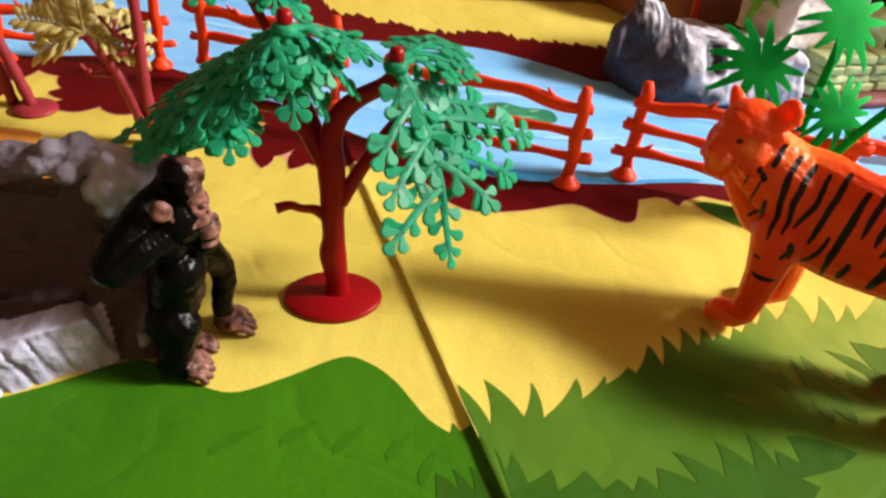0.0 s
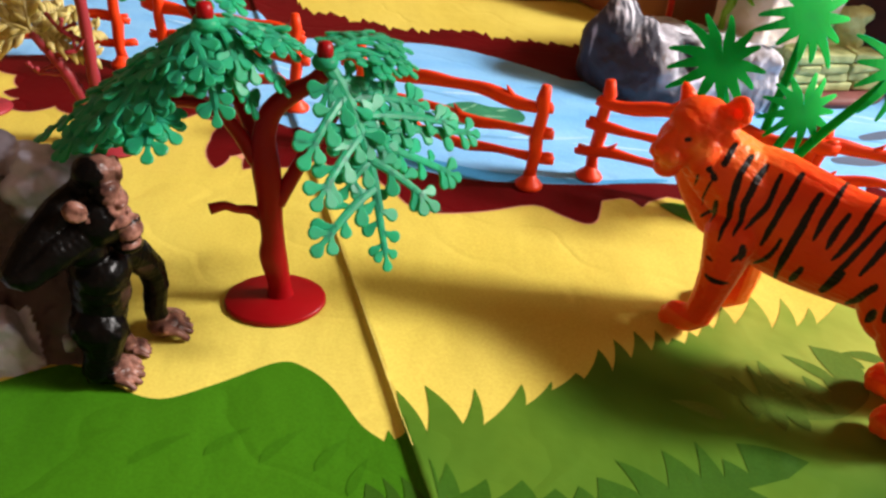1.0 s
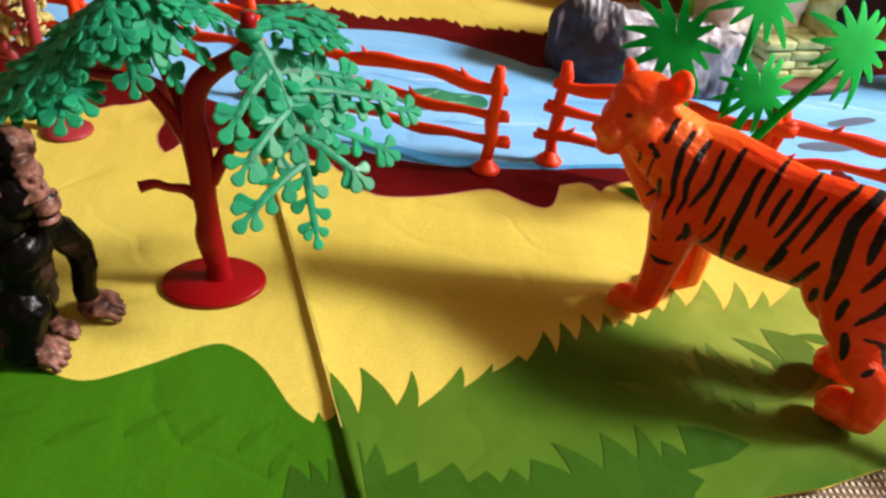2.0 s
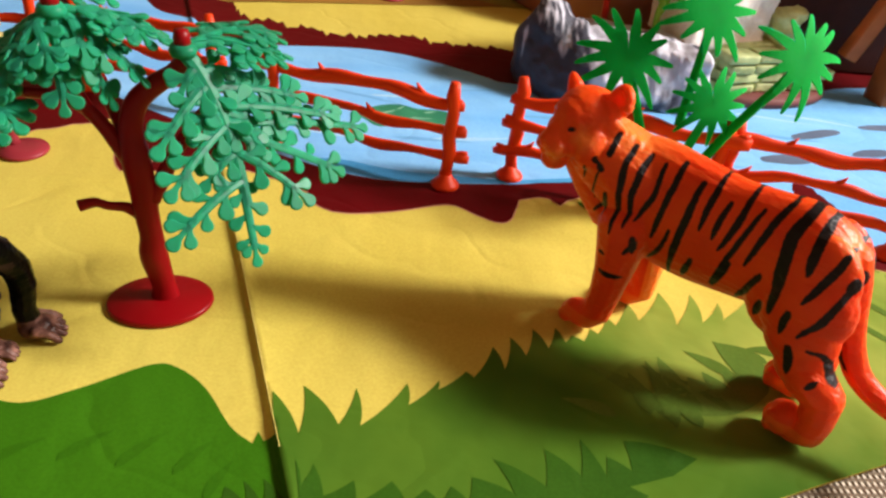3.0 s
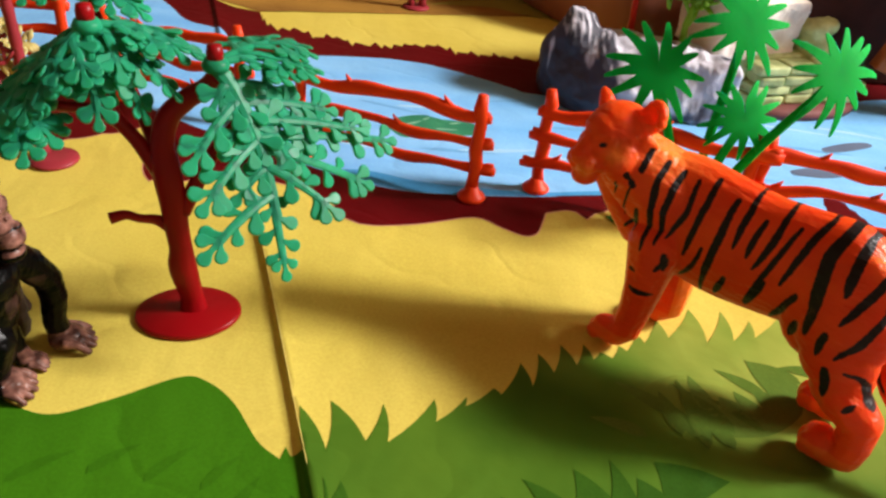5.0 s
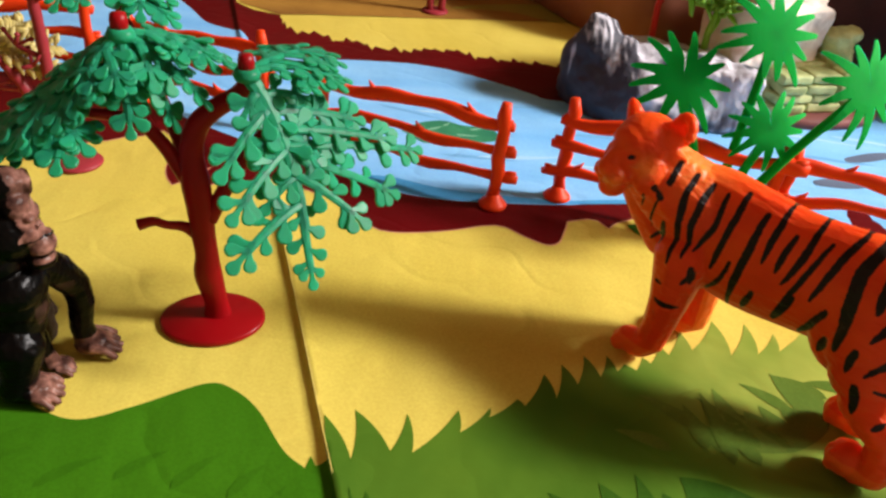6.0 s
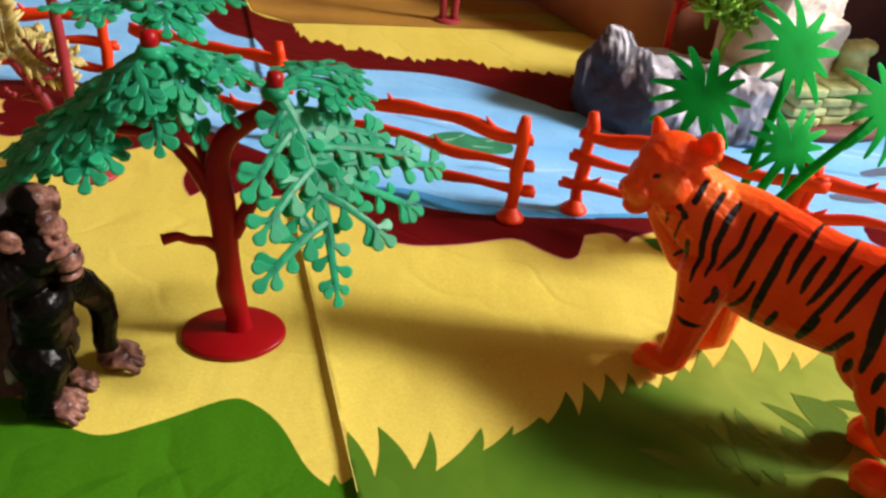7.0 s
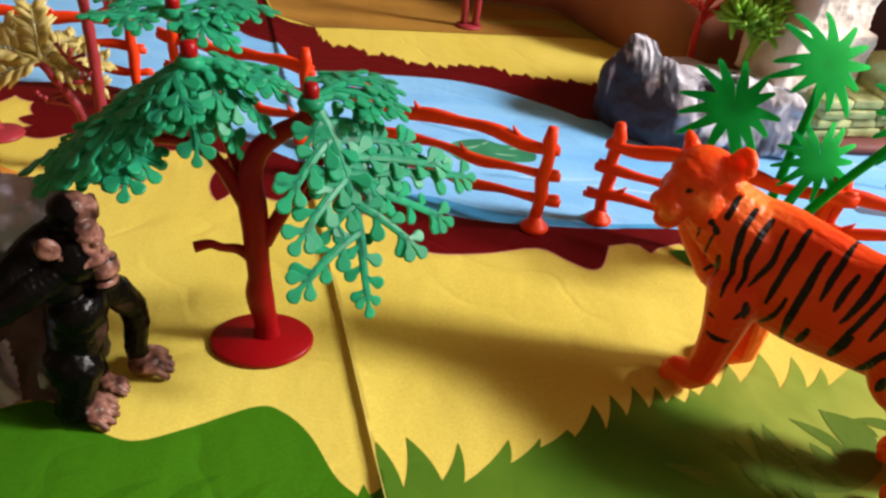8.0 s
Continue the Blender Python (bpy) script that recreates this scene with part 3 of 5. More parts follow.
# ---------------------------------------------------------------- fences
def fence(name_seed, a, b, label, posts=(0.0, 1.0), over=0.0095):
    """A toy rail fence between two spots: posts on round feet, three wavy rails with knots and split ends."""
    rnd = random.Random(name_seed)
    ax, ay, bx, by = *a, *b
    d = Vector((bx - ax, by - ay))
    run = d.length
    f = thing("toy_fence", label, "toy fence", "toy fences along the river", at=(ax, ay, 0))
    f.rotation_euler = (0, 0, math.atan2(d.y, d.x))
    for u in posts:
        g = ground(ax + d.x * u, ay + d.y * u)
        bm = bmesh.new()
        rows = [(u * run + 0.0006 * math.sin(k * 2.1 + name_seed), 0, g + 0.004 + 0.0475 * k / 7, 0.0031 - 0.0003 * math.sin(k * 1.7)) for k in range(8)]
        rows[-1] = (*rows[-1][:3], 0.0023)
        add_tube(bm, rows, 8, 0.8, (0, 1, 0))
        part("post", bm, M_ORANGE, f)
        bm = bmesh.new()
        add_lathe(bm, [(0, g), (0.0064, g), (0.0068, g + 0.0012), (0.0058, g + 0.0026), (0.0036, g + 0.0046), (0.0026, g + 0.0068), (0, g + 0.007)], 20)
        for v in bm.verts:
            v.co.x += u * run
        part("foot", bm, M_ORANGE, f)
    for k, h in enumerate((0.0145, 0.0275, 0.0415)):
        bm = bmesh.new()
        n = 24
        ph = rnd.uniform(0, 6)
        rows = []
        for i in range(n + 1):
            u = i / n
            x = -over * (1 - 0.25 * k) + (run + over * 1.6) * u
            w = math.sin(u * 9.5 + ph) * 0.0013 + math.sin(u * 21 + ph * 2) * 0.0005
            sag = 0.0012 * math.sin(u * math.pi)
            r = 0.0026 + 0.0005 * math.sin(u * 17 + ph) + (0.0007 if k == 2 else 0)
            if i in (0, n):
                r *= 0.72
            rows.append((x, -0.0012, h + w + sag, r))
        add_tube(bm, rows, 8, 0.62, (0, 1, 0))
        for _ in range(2):
            u = rnd.uniform(0.15, 0.85)
            i = int(u * n)
            x, y, z, r = rows[i]
            add_tube(bm, [(x - 0.0025, y, z + r * 0.6, 0.0011), (x, y, z + r + 0.0006, 0.0010), (x + 0.0012, y, z + r + 0.0026, 0.0003)], 6)
        for i, way in ((1, -1), (n - 1, 1)):
            x, y, z, r = rows[i]
            add_tube(bm, [(x - way * 0.003, y, z, r * 0.8), (x + way * 0.0012, y, z + r * 0.75, r * 0.55), (x + way * 0.0034, y, z + r * 1.0, r * 0.3)], 6, 0.7, (0, 1, 0))
        part("rail", bm, M_ORANGE, f)
    return f


F_LABEL = "orange red plastic toy rail fence standing on the printed river bank"
fence(1, (0.1057, 0.0979), (0.0225, 0.1286), F_LABEL)
fence(2, (0.1382, 0.1112), (0.2240, 0.0790), F_LABEL)
fence(3, (0.2290, 0.0800), (0.3054, 0.0569), F_LABEL)
fence(4, (-0.0124, 0.1608), (-0.0860, 0.1840), F_LABEL)
fence(5, (-0.1160, 0.2030), (-0.2000, 0.1960), F_LABEL)


# ---------------------------------------------------------------- broad toy tree
def lobe(bm, p, d, nrm, size):
    """Short stalk that widens into a flat rounded paddle with a softened rim."""
    nn = (nrm - d * nrm.dot(d)).normalized()
    q = nn.cross(d)
    side = ((-0.10, 0.27), (0.50, 0.25), (0.86, 0.34), (1.14, 0.52), (1.44, 0.62), (1.76, 0.57), (1.98, 0.33))
    outline = [(k, -w) for k, w in side] + [(2.08, 0.0)] + [(k, w) for k, w in side[::-1]]
    rings = []
    for h, inset in ((0.13, 0.13), (0.05, 0.0), (-0.12, 0.0)):
        rings.append([bm.verts.new(p + (d * (k - inset * (0.8 if k > 1.9 else 0)) + q * w * (1 - inset * 1.6) + nn * h) * size) for k, w in outline])
    bm.faces.new(rings[0])
    bm.faces.new(rings[2][::-1])
    for a, b in zip(rings, rings[1:]):
        for k in range(len(a)):
            bm.faces.new((a[k], b[k], b[(k + 1) % len(a)], a[(k + 1) % len(a)]))


def sprig(bm, start, tip, rise, size, seed, skip=0.12, nrm=None):
    """A flat rib with single lobes on alternate sides and three at its end."""
    rnd = random.Random(seed)
    s, t = Vector(start), Vector(tip)
    L = (t - s).length
    t = t - (t - s).normalized() * min(0.0042, L * 0.4)
    c = s.lerp(t, 0.45) + Vector((0, 0, rise))
    at = lambda u: (1 - u) ** 2 * s + 2 * u * (1 - u) * c + u * u * t
    along = lambda u: (2 * (1 - u) * (c - s) + 2 * u * (t - c)).normalized()
    d = along(0.5)
    hint = Vector(nrm) if nrm else Vector((0.45, -0.50, 0.74))
    side = d.cross(hint).normalized()
    flat = side.cross(d).normalized()
    add_tube(bm, [(*at(k / 8), 0.0016 - 0.0004 * k / 8) for k in range(9)], 8, 0.42, tuple(flat))
    n = max(2, round(L * (1 - skip) / (1.42 * size)))
    sg = rnd.choice((-1, 1))
    for k in range(n):
        u = skip + (0.97 - skip) * (k + 0.3) / n
        q = (along(u) * rnd.uniform(0.5, 0.8) + side * sg * rnd.uniform(0.8, 1.0) + flat * rnd.uniform(-0.3, 0.15)).normalized()
        lobe(bm, at(u), q, flat + side * rnd.uniform(-0.25, 0.25) + along(u) * rnd.uniform(-0.2, 0.2), size * rnd.uniform(0.84, 1.12))
        sg = -sg
    e = along(1)
    for k in (-1.1, 0.0, 1.1):
        lobe(bm, t - e * abs(k) * 0.0016, (e + side * k).normalized(), flat, size * rnd.uniform(0.8, 1.0))


def bough(bm, start, mid, tip, branches, size, seed):
    """A main rib bent through mid, with side ribs that each carry lobes."""
    s, m, t = Vector(start), Vector(mid), Vector(tip)
    at = lambda u: (1 - u) ** 2 * s + 2 * u * (1 - u) * (2 * m - s * 0.5 - t * 0.5) + u * u * t
    add_tube(bm, [(*at(k / 10), 0.0026 - 0.0012 * k / 10) for k in range(9)], 8, 0.45, (0.4, -0.6, 0.7))
    out = Vector((t.x - s.x, t.y - s.y, 0)).normalized()
    face = out * 0.62 + Vector((0, -0.12, 0.68))
    for k, (u, e) in enumerate(branches):
        sprig(bm, at(u), e, 0.0022, size, seed * 31 + k, 0.12, face)
        e = Vector(e)
        w = at(max(0.08, u - 0.11))
        sprig(bm, w, w.lerp(e, 0.50) + Vector((0, 0.0015, 0.0035)) - face * 0.002, 0.0015, size * 0.95, seed * 57 + k, 0.2, face)
    sprig(bm, at(0.66), t, 0.0004, size * 0.86, seed * 31 + 29, 0.12, face)
    rnd = random.Random(seed)
    d = (t - s).normalized()
    side = d.cross(face).normalized()
    for k in range(6):
        u = 0.16 + 0.075 * k
        sg = 1 if k % 2 else -1
        lobe(bm, at(u), (d * 0.6 + side * sg * rnd.uniform(0.6, 1.0) + face * rnd.uniform(0.0, 0.5)).normalized(), face + side * rnd.uniform(-0.3, 0.3), size * rnd.uniform(0.95, 1.2))


def arm(bm, start, tip, rise, size, seed):
    """A drooping arm of the crown: rib, side ribs in pairs growing shorter towards the tip."""
    rnd = random.Random(seed)
    s, t = Vector(start), Vector(tip)
    L = (t - s).length
    c = s.lerp(t, 0.45) + Vector((0, 0, rise))
    at = lambda u: (1 - u) ** 2 * s + 2 * u * (1 - u) * c + u * u * t
    add_tube(bm, [(*at(k / 8), 0.0015 - 0.0006 * k / 8) for k in range(8)], 7, 0.65, (0, -0.5, 0.8))
    d = (t - s).normalized()
    side = d.cross(Vector((0, -0.1, 1))).normalized()
    flat = side.cross(d) * 0.5 + Vector((0, 0, 0.8))
    n = max(2, round(L / 0.013))
    for k in range(n):
        u = 0.24 + 0.5 * k / n
        for sg in (-1, 1):
            ln = max(0.008, L * rnd.uniform(0.34, 0.46) * (1 - 0.35 * k / n))
            e = at(u) + (d * 0.62 + side * sg * 0.78).normalized() * ln - Vector((0, 0, 0.10 * ln))
            sprig(bm, at(u), e, 0.0012, size, seed * 17 + k * 2 + sg, 0.2, flat)
    sprig(bm, at(0.6), t, 0.0005, size, seed * 17 + 91, 0.1, flat)


def broad_tree():
    tr = thing("toy_tree", "plastic toy tree with dark red trunk and green leaf sprays", "toy tree", at=(0, 0.0047, ground(0, 0)))
    bm = bmesh.new()
    add_lathe(bm, [(0, 0), (0.0178, 0), (0.0182, 0.0006), (0.0181, 0.0016), (0.0174, 0.0022), (0, 0.0023)], 56)
    for v in bm.verts:
        v.co.y = v.co.y * 0.78 - 0.0018
        v.co.z += 0.0008 * (v.co.x / 0.018)
    part("base_disc", bm, M_RED, tr)
    bm = bmesh.new()
    add_tube(bm, spline([(0.0015, 0, 0.001, 0.0052), (0.0013, 0, 0.0076, 0.0042), (-0.0004, 0, 0.0190, 0.0049), (-0.0002, 0, 0.0270, 0.0040), (-0.0007, 0, 0.036, 0.0041), (-0.0008, 0, 0.045, 0.0044), (-0.0014, 0, 0.0555, 0.0047),
                         (-0.0015, 0, 0.0657, 0.0038), (0.0012, 0, 0.0745, 0.0034), (0.0070, 0, 0.0805, 0.0031), (0.0140, -0.002, 0.0858, 0.0028), (0.0178, -0.0045, 0.0905, 0.0026)], 6), 12, 0.72, (0, 1, 0))
    part("trunk", bm, M_RED, tr)
    # limbs
    for rows in ([(-0.0035, 0, 0.0555, 0.0028), (-0.0090, 0, 0.0660, 0.0024), (-0.0135, -0.0015, 0.0745, 0.0022), (-0.0152, -0.0050, 0.0890, 0.0018), (-0.0143, -0.0078, 0.1025, 0.0016)],
                 [(-0.0125, 0, 0.0710, 0.0021), (-0.019, -0.001, 0.0755, 0.0019), (-0.026, -0.0060, 0.0785, 0.0017), (-0.0300, -0.0090, 0.0800, 0.0015)],
                 [(0.0018, 0, 0.0415, 0.0028), (0.0061, 0.001, 0.0500, 0.0026), (0.0110, 0.002, 0.0590, 0.0024), (0.0165, 0.005, 0.0670, 0.0020), (0.022, 0.008, 0.0740, 0.0015)],
                 [(-0.0035, 0.002, 0.060, 0.0024), (-0.012, 0.012, 0.074, 0.0021), (-0.026, 0.030, 0.090, 0.0018), (-0.035, 0.0415, 0.099, 0.0014)]):
        bm = bmesh.new()
        add_tube(bm, spline(rows, 5), 10, 0.75, (0, 1, 0))
        part("limb", bm, M_RED, tr)
    bm = bmesh.new()
    add_tube(bm, spline([(-0.0015, 0, 0.0345, 0.0026), (-0.0065, 0, 0.0378, 0.0020), (-0.0110, -0.0030, 0.0400, 0.0016), (-0.0145, -0.0046, 0.0420, 0.0017), (-0.0190, -0.0060, 0.0412, 0.0020)], 5), 10, 0.75, (0, 1, 0))
    part("twig", bm, M_RED, tr)
    # leaf crowns: a collar, a knob and the sprays hanging from it
    crowns = [((0.0178, -0.0045, 0.0935),
               [((0.0300, -0.0110, 0.0720), (0.0394, -0.0280, 0.0385), [(0.26, (0.0490, 0.0140, 0.0745)), (0.45, (0.0682, 0.0240, 0.0606)), (0.50, (0.0615, 0.0078, 0.0520)), (0.58, (0.0530, -0.0120, 0.0525)),
                                                                         (0.24, (0.0144, -0.0265, 0.0735)), (0.46, (0.0184, -0.0335, 0.0640)), (0.70, (0.0192, -0.0385, 0.0520)), (0.36, (0.0590, 0.0150, 0.0680))])],
               [(0.0440, 0.0195, 0.0853), (0.038, 0.034, 0.088)], 1),
              ((-0.0143, -0.0078, 0.103), [],
               [(-0.067, -0.008, 0.064), (-0.047, -0.024, 0.076), (-0.026, -0.028, 0.083), (-0.010, -0.022, 0.080), (-0.002, -0.008, 0.077), (0.007, -0.006, 0.084), (0.013, 0.006, 0.092), (-0.030, 0.010, 0.086)], 2),
              ((-0.0300, -0.0090, 0.0803), [], [(-0.0268, -0.0325, 0.0740), (-0.043, -0.029, 0.0750), (-0.054, -0.018, 0.069)], 3),
              ((-0.035, 0.0415, 0.100), [], [(-0.004, 0.056, 0.100), (-0.060, 0.031, 0.100), (-0.064, 0.058, 0.106), (-0.012, 0.032, 0.094), (-0.03, 0.081, 0.103)], 4)]
    for (x, y, z), boughs, ends, sd in crowns:
        bm = bmesh.new()
        add_lathe(bm, [(0, -0.0014), (0.0034, -0.0014), (0.0040, 0.0002), (0.0030, 0.0020), (0, 0.0020)], 18)
        bmesh.ops.translate(bm, vec=(x, y, z), verts=bm.verts)
        crown = part("leaf_crown", bm, M_LEAF, tr, "green plastic leaf crown")
        bm = bmesh.new()
        add_lathe(bm, [(0, 0), (0.0023, 0), (0.0024, 0.003), (0.0020, 0.0048), (0, 0.0052)], 14)
        bmesh.ops.translate(bm, vec=(x, y, z + 0.001), verts=bm.verts)
        part("knob", bm, M_RED, crown, "dark red knob")
        for k, (mid, tip, branches) in enumerate(boughs):
            bm = bmesh.new()
            bough(bm, (x, y, z), mid, tip, branches, 0.0036, sd * 7 + k)
            part("leaf_spray", bm, M_LEAF, crown, smooth=False)
        for k, e in enumerate(ends):
            bm = bmesh.new()
            L = (Vector(e) - Vector((x, y, z))).length
            arm(bm, (x, y, z + 0.0005), e, 0.002 + 0.10 * L if e[0] > -0.04 else -0.002, 0.0034 if sd == 3 else 0.0031, sd * 10 + k)
            part("leaf_spray", bm, M_LEAF, crown, smooth=False)
    return tr


broad_tree()


# ---------------------------------------------------------------- palm plant behind the tiger
def palm_plant(base, heads, material, label, seed):
    rnd = random.Random(seed)
    pl = thing("toy_palm", label, "toy palm", at=(*base, ground(*base)))
    bm = bmesh.new()
    add_lathe(bm, [(0, 0), (0.011, 0), (0.0112, 0.001), (0.009, 0.002), (0, 0.0022)], 30)
    part("base_disc", bm, material, pl)
    for (x, y, z, size, dirx, diry) in heads:
        x, y = x - base[0], y - base[1]
        bm = bmesh.new()
        add_tube(bm, spline([(x * 0.08, y * 0.08, 0.001, 0.0023), (x * 0.5, y * 0.5, z * 0.52, 0.0021), (x * 0.85, y * 0.85, z * 0.85, 0.0019), (x - 0.06 * dirx * 0.01, y + 0.0016, z - 0.0014, 0.0015)], 5), 8)
        part("stem", bm, material, pl)
        face = Vector((dirx, diry, 0.55)).normalized()
        right = Vector((0, 0, 1)).cross(face).normalized()
        up = face.cross(right)
        p = Vector((x, y, z))
        bm = bmesh.new()
        add_ball(bm, Matrix.Translation(p - face * 0.0010) @ Matrix((right, up, face)).transposed().to_4x4() @ Matrix.Diagonal((size * 0.16, size * 0.16, 0.0007, 1)), 2)
        crown = part("crown", bm, material, pl)
        n = 13
        for k in range(n):
            a = 2 * math.pi * (k + rnd.uniform(-0.22, 0.22)) / n
            lean = rnd.uniform(-0.22, 0.22)
            ln = rnd.uniform(0.95, 1.34)
            bm = bmesh.new()
            top, low = [], []
            for u, w in ((0.0, 0.001), (0.15, 0.044), (0.30, 0.088), (0.44, 0.130), (0.54, 0.128), (0.68, 0.098), (0.82, 0.078), (0.94, 0.056), (1.0, 0.026)):
                r = size * (u if u < 0.46 else 0.44 + (u - 0.44) / 0.56 * (ln - 0.44))
                b = a + lean * max(0, u - 0.44)
                d = right * math.cos(b) + up * math.sin(b)
                q = up * math.cos(b) - right * math.sin(b)
                c = p + d * r - face * size * 0.13 * (r / size) ** 3 - Vector((0, 0, size * 0.03 * (r / size) ** 3))
                top.append([bm.verts.new(c + q * size * w * s) for s in (-1, 0, 1)])
                low.append([bm.verts.new(c + q * size * w * s - face * 0.0005) for s in (-1, 1)])
            for e in range(len(top) - 1):
                for s in (0, 1):
                    bm.faces.new((top[e][s], top[e + 1][s], top[e + 1][s + 1], top[e][s + 1]))
                bm.faces.new((low[e][1], low[e + 1][1], low[e + 1][0], low[e][0]))
                bm.faces.new((low[e][0], low[e + 1][0], top[e + 1][0], top[e][0]))
                bm.faces.new((top[e][2], top[e + 1][2], low[e + 1][1], low[e][1]))
            bm.faces.new((top[-1][0], low[-1][0], low[-1][1], top[-1][2], top[-1][1]))
            bm.normal_update()
            part("frond", bm, material, crown, smooth=False)
    return pl


palm_plant((0.2030, 0.0860), [(0.1742, 0.0863, 0.0736, 0.0180, -0.2, -1), (0.2065, 0.0885, 0.0945, 0.0180, 0.1, -1), (0.2380, 0.0658, 0.0842, 0.0172, 0.25, -1), (0.2130, 0.0782, 0.0580, 0.0150, 0.0, -1)],
           M_PALM, "bright green plastic toy palm with four fan crowns", 3)


# ---------------------------------------------------------------- tiger figure
def tiger_material():
    m, n, l, b = mat_base("tiger_paint", (0.8, 0.1, 0.005), 0.40, 0.30)
    base = ramp(n, l, noise_tex(n, l, 60, 3), [(0.3, (0.76, 0.050, 0.003)), (0.7, (0.88, 0.085, 0.004))])
    at = n.new("ShaderNodeAttribute")
    at.attribute_name = "stripe"
    wob = noise_tex(n, l, 700, 2)
    add = n.new("ShaderNodeMath")
    add.operation = "MULTIPLY_ADD"
    l.new(wob, add.inputs[0])
    add.inputs[1].default_value = 0.0006
    l.new(at.outputs["Fac"], add.inputs[2])
    mr = n.new("ShaderNodeMapRange")
    mr.inputs[1].default_value, mr.inputs[2].default_value = 0.00015, 0.00045
    l.new(add.outputs[0], mr.inputs[0])
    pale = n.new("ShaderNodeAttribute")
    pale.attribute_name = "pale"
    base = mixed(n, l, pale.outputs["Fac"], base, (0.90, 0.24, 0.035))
    l.new(mixed(n, l, mr.outputs[0], base, (0.007, 0.004, 0.004)), b.inputs["Base Color"])
    fur = noise_tex(n, l, 420, 4, stretch=(0.35, 1, 1))
    bump(n, l, b, fur, 0.75, 0.0011)
    b.inputs["Subsurface Weight"].default_value = 0.55
    b.inputs["Subsurface Radius"].default_value = (1.0, 0.30, 0.10)
    b.inputs["Subsurface Scale"].default_value = 0.007
    return m


CHEEK_MARKS = (((0.0398, 0.0116, 0.0733), (0.0396, 0.0157, 0.0676), 0.0011), ((0.0428, 0.0189, 0.0656), (0.0405, 0.0172, 0.0622), 0.0011))


def loft(bm, stations, segs=24, power=2.05):
    """A closed body along x from stations of (x, y, z, half width, half height), its sections slightly boxy ovals."""
    rings = []
    for x, y, z, w, h in stations:
        ring = []
        for k in range(segs):
            c, s = math.cos(2 * math.pi * k / segs), math.sin(2 * math.pi * k / segs)
            ring.append(bm.verts.new((x, y + w * math.copysign(abs(c) ** (2 / power), c), z + h * math.copysign(abs(s) ** (2 / power), s))))
        rings.append(ring)
    for p, q in zip(rings, rings[1:]):
        for k in range(segs):
            bm.faces.new((p[k], p[(k + 1) % segs], q[(k + 1) % segs], q[k]))
    bm.faces.new(rings[0])
    bm.faces.new(rings[-1])


# painted stripes of the flank, haunch and legs: half width, then x, z along the mark, in millimetres
FLANK = ((1.1, 34.5, 70.4, 33.5, 59.9, 31.8, 42.6), (1.1, 29.0, 68.7, 29.2, 59.3, 28.2, 46.2), (0.95, 23.8, 67.8, 23.1, 59.1, 26.1, 48.5), (1.1, 18.6, 69.6, 18.5, 60.0, 20.1, 44.2),
         (1.25, 10.9, 66.7, 11.0, 55.6, 13.0, 31.8), (1.1, 6.3, 69.5, 6.0, 63.0, 6.1, 53.8), (0.95, 0.7, 64.7, 1.6, 52.9), (1.1, -4.0, 69.4, -3.7, 60.2, -1.2, 50.3),
         (0.9, -9.0, 66.5, -6.4, 56.0, -1.7, 36.6))
HAUNCH = ((1.1, -15.2, 70.7, -13.1, 64.4, -10.2, 49.5), (2.0, -21.0, 71.2, -19.3, 64.0, -20.8, 54.4, -22.3, 40.4), (1.5, -26.1, 70.1, -26.7, 65.9, -27.3, 56.4), (1.3, -34.3, 64.3, -33.0, 58.2, -29.6, 48.7),
          (1.15, -38.6, 55.1, -36.6, 46.6, -32.4, 38.3), (1.4, -38.8, 58.8, -39.0, 54.9), (1.1, -5.6, 47.7, -4.3, 41.7, -2.1, 36.0), (1.1, -15.4, 48.7, -13.3, 42.7, -10.0, 35.4),
          (1.4, -18.7, 40.6, -17.8, 35.4))
LEGS = ((0.8, 15.2, 49.5, 16.3, 41.9, 20.6, 34.5), (1.1, 5.8, 42.6, 7.6, 34.2), (0.9, 24.1, 43.4, 23.3, 37.8), (0.8, 25.2, 37.5, 23.8, 40.7),
        (0.9, 37.7, 54.0, 38.1, 45.3), (0.7, 42.3, 43.9, 38.5, 49.5), (0.45, 40.8, 60.9, 43.6, 48.1), (0.45, 45.1, 62.4, 46.9, 56.2),
        (1.0, 31.2, 28.0, 27.4, 27.8, 23.9, 28.1), (0.6, 33.5, 34.6, 30.9, 34.6), (1.2, -27.4, 44.0, -27.3, 36.6), (1.5, -31.4, 33.8, -33.8, 25.8),
        (1.0, -40.8, 25.5, -42.4, 28.1), (0.8, -36.7, 35.4, -40.7, 35.1, -43.7, 30.3, -46.8, 27.0))


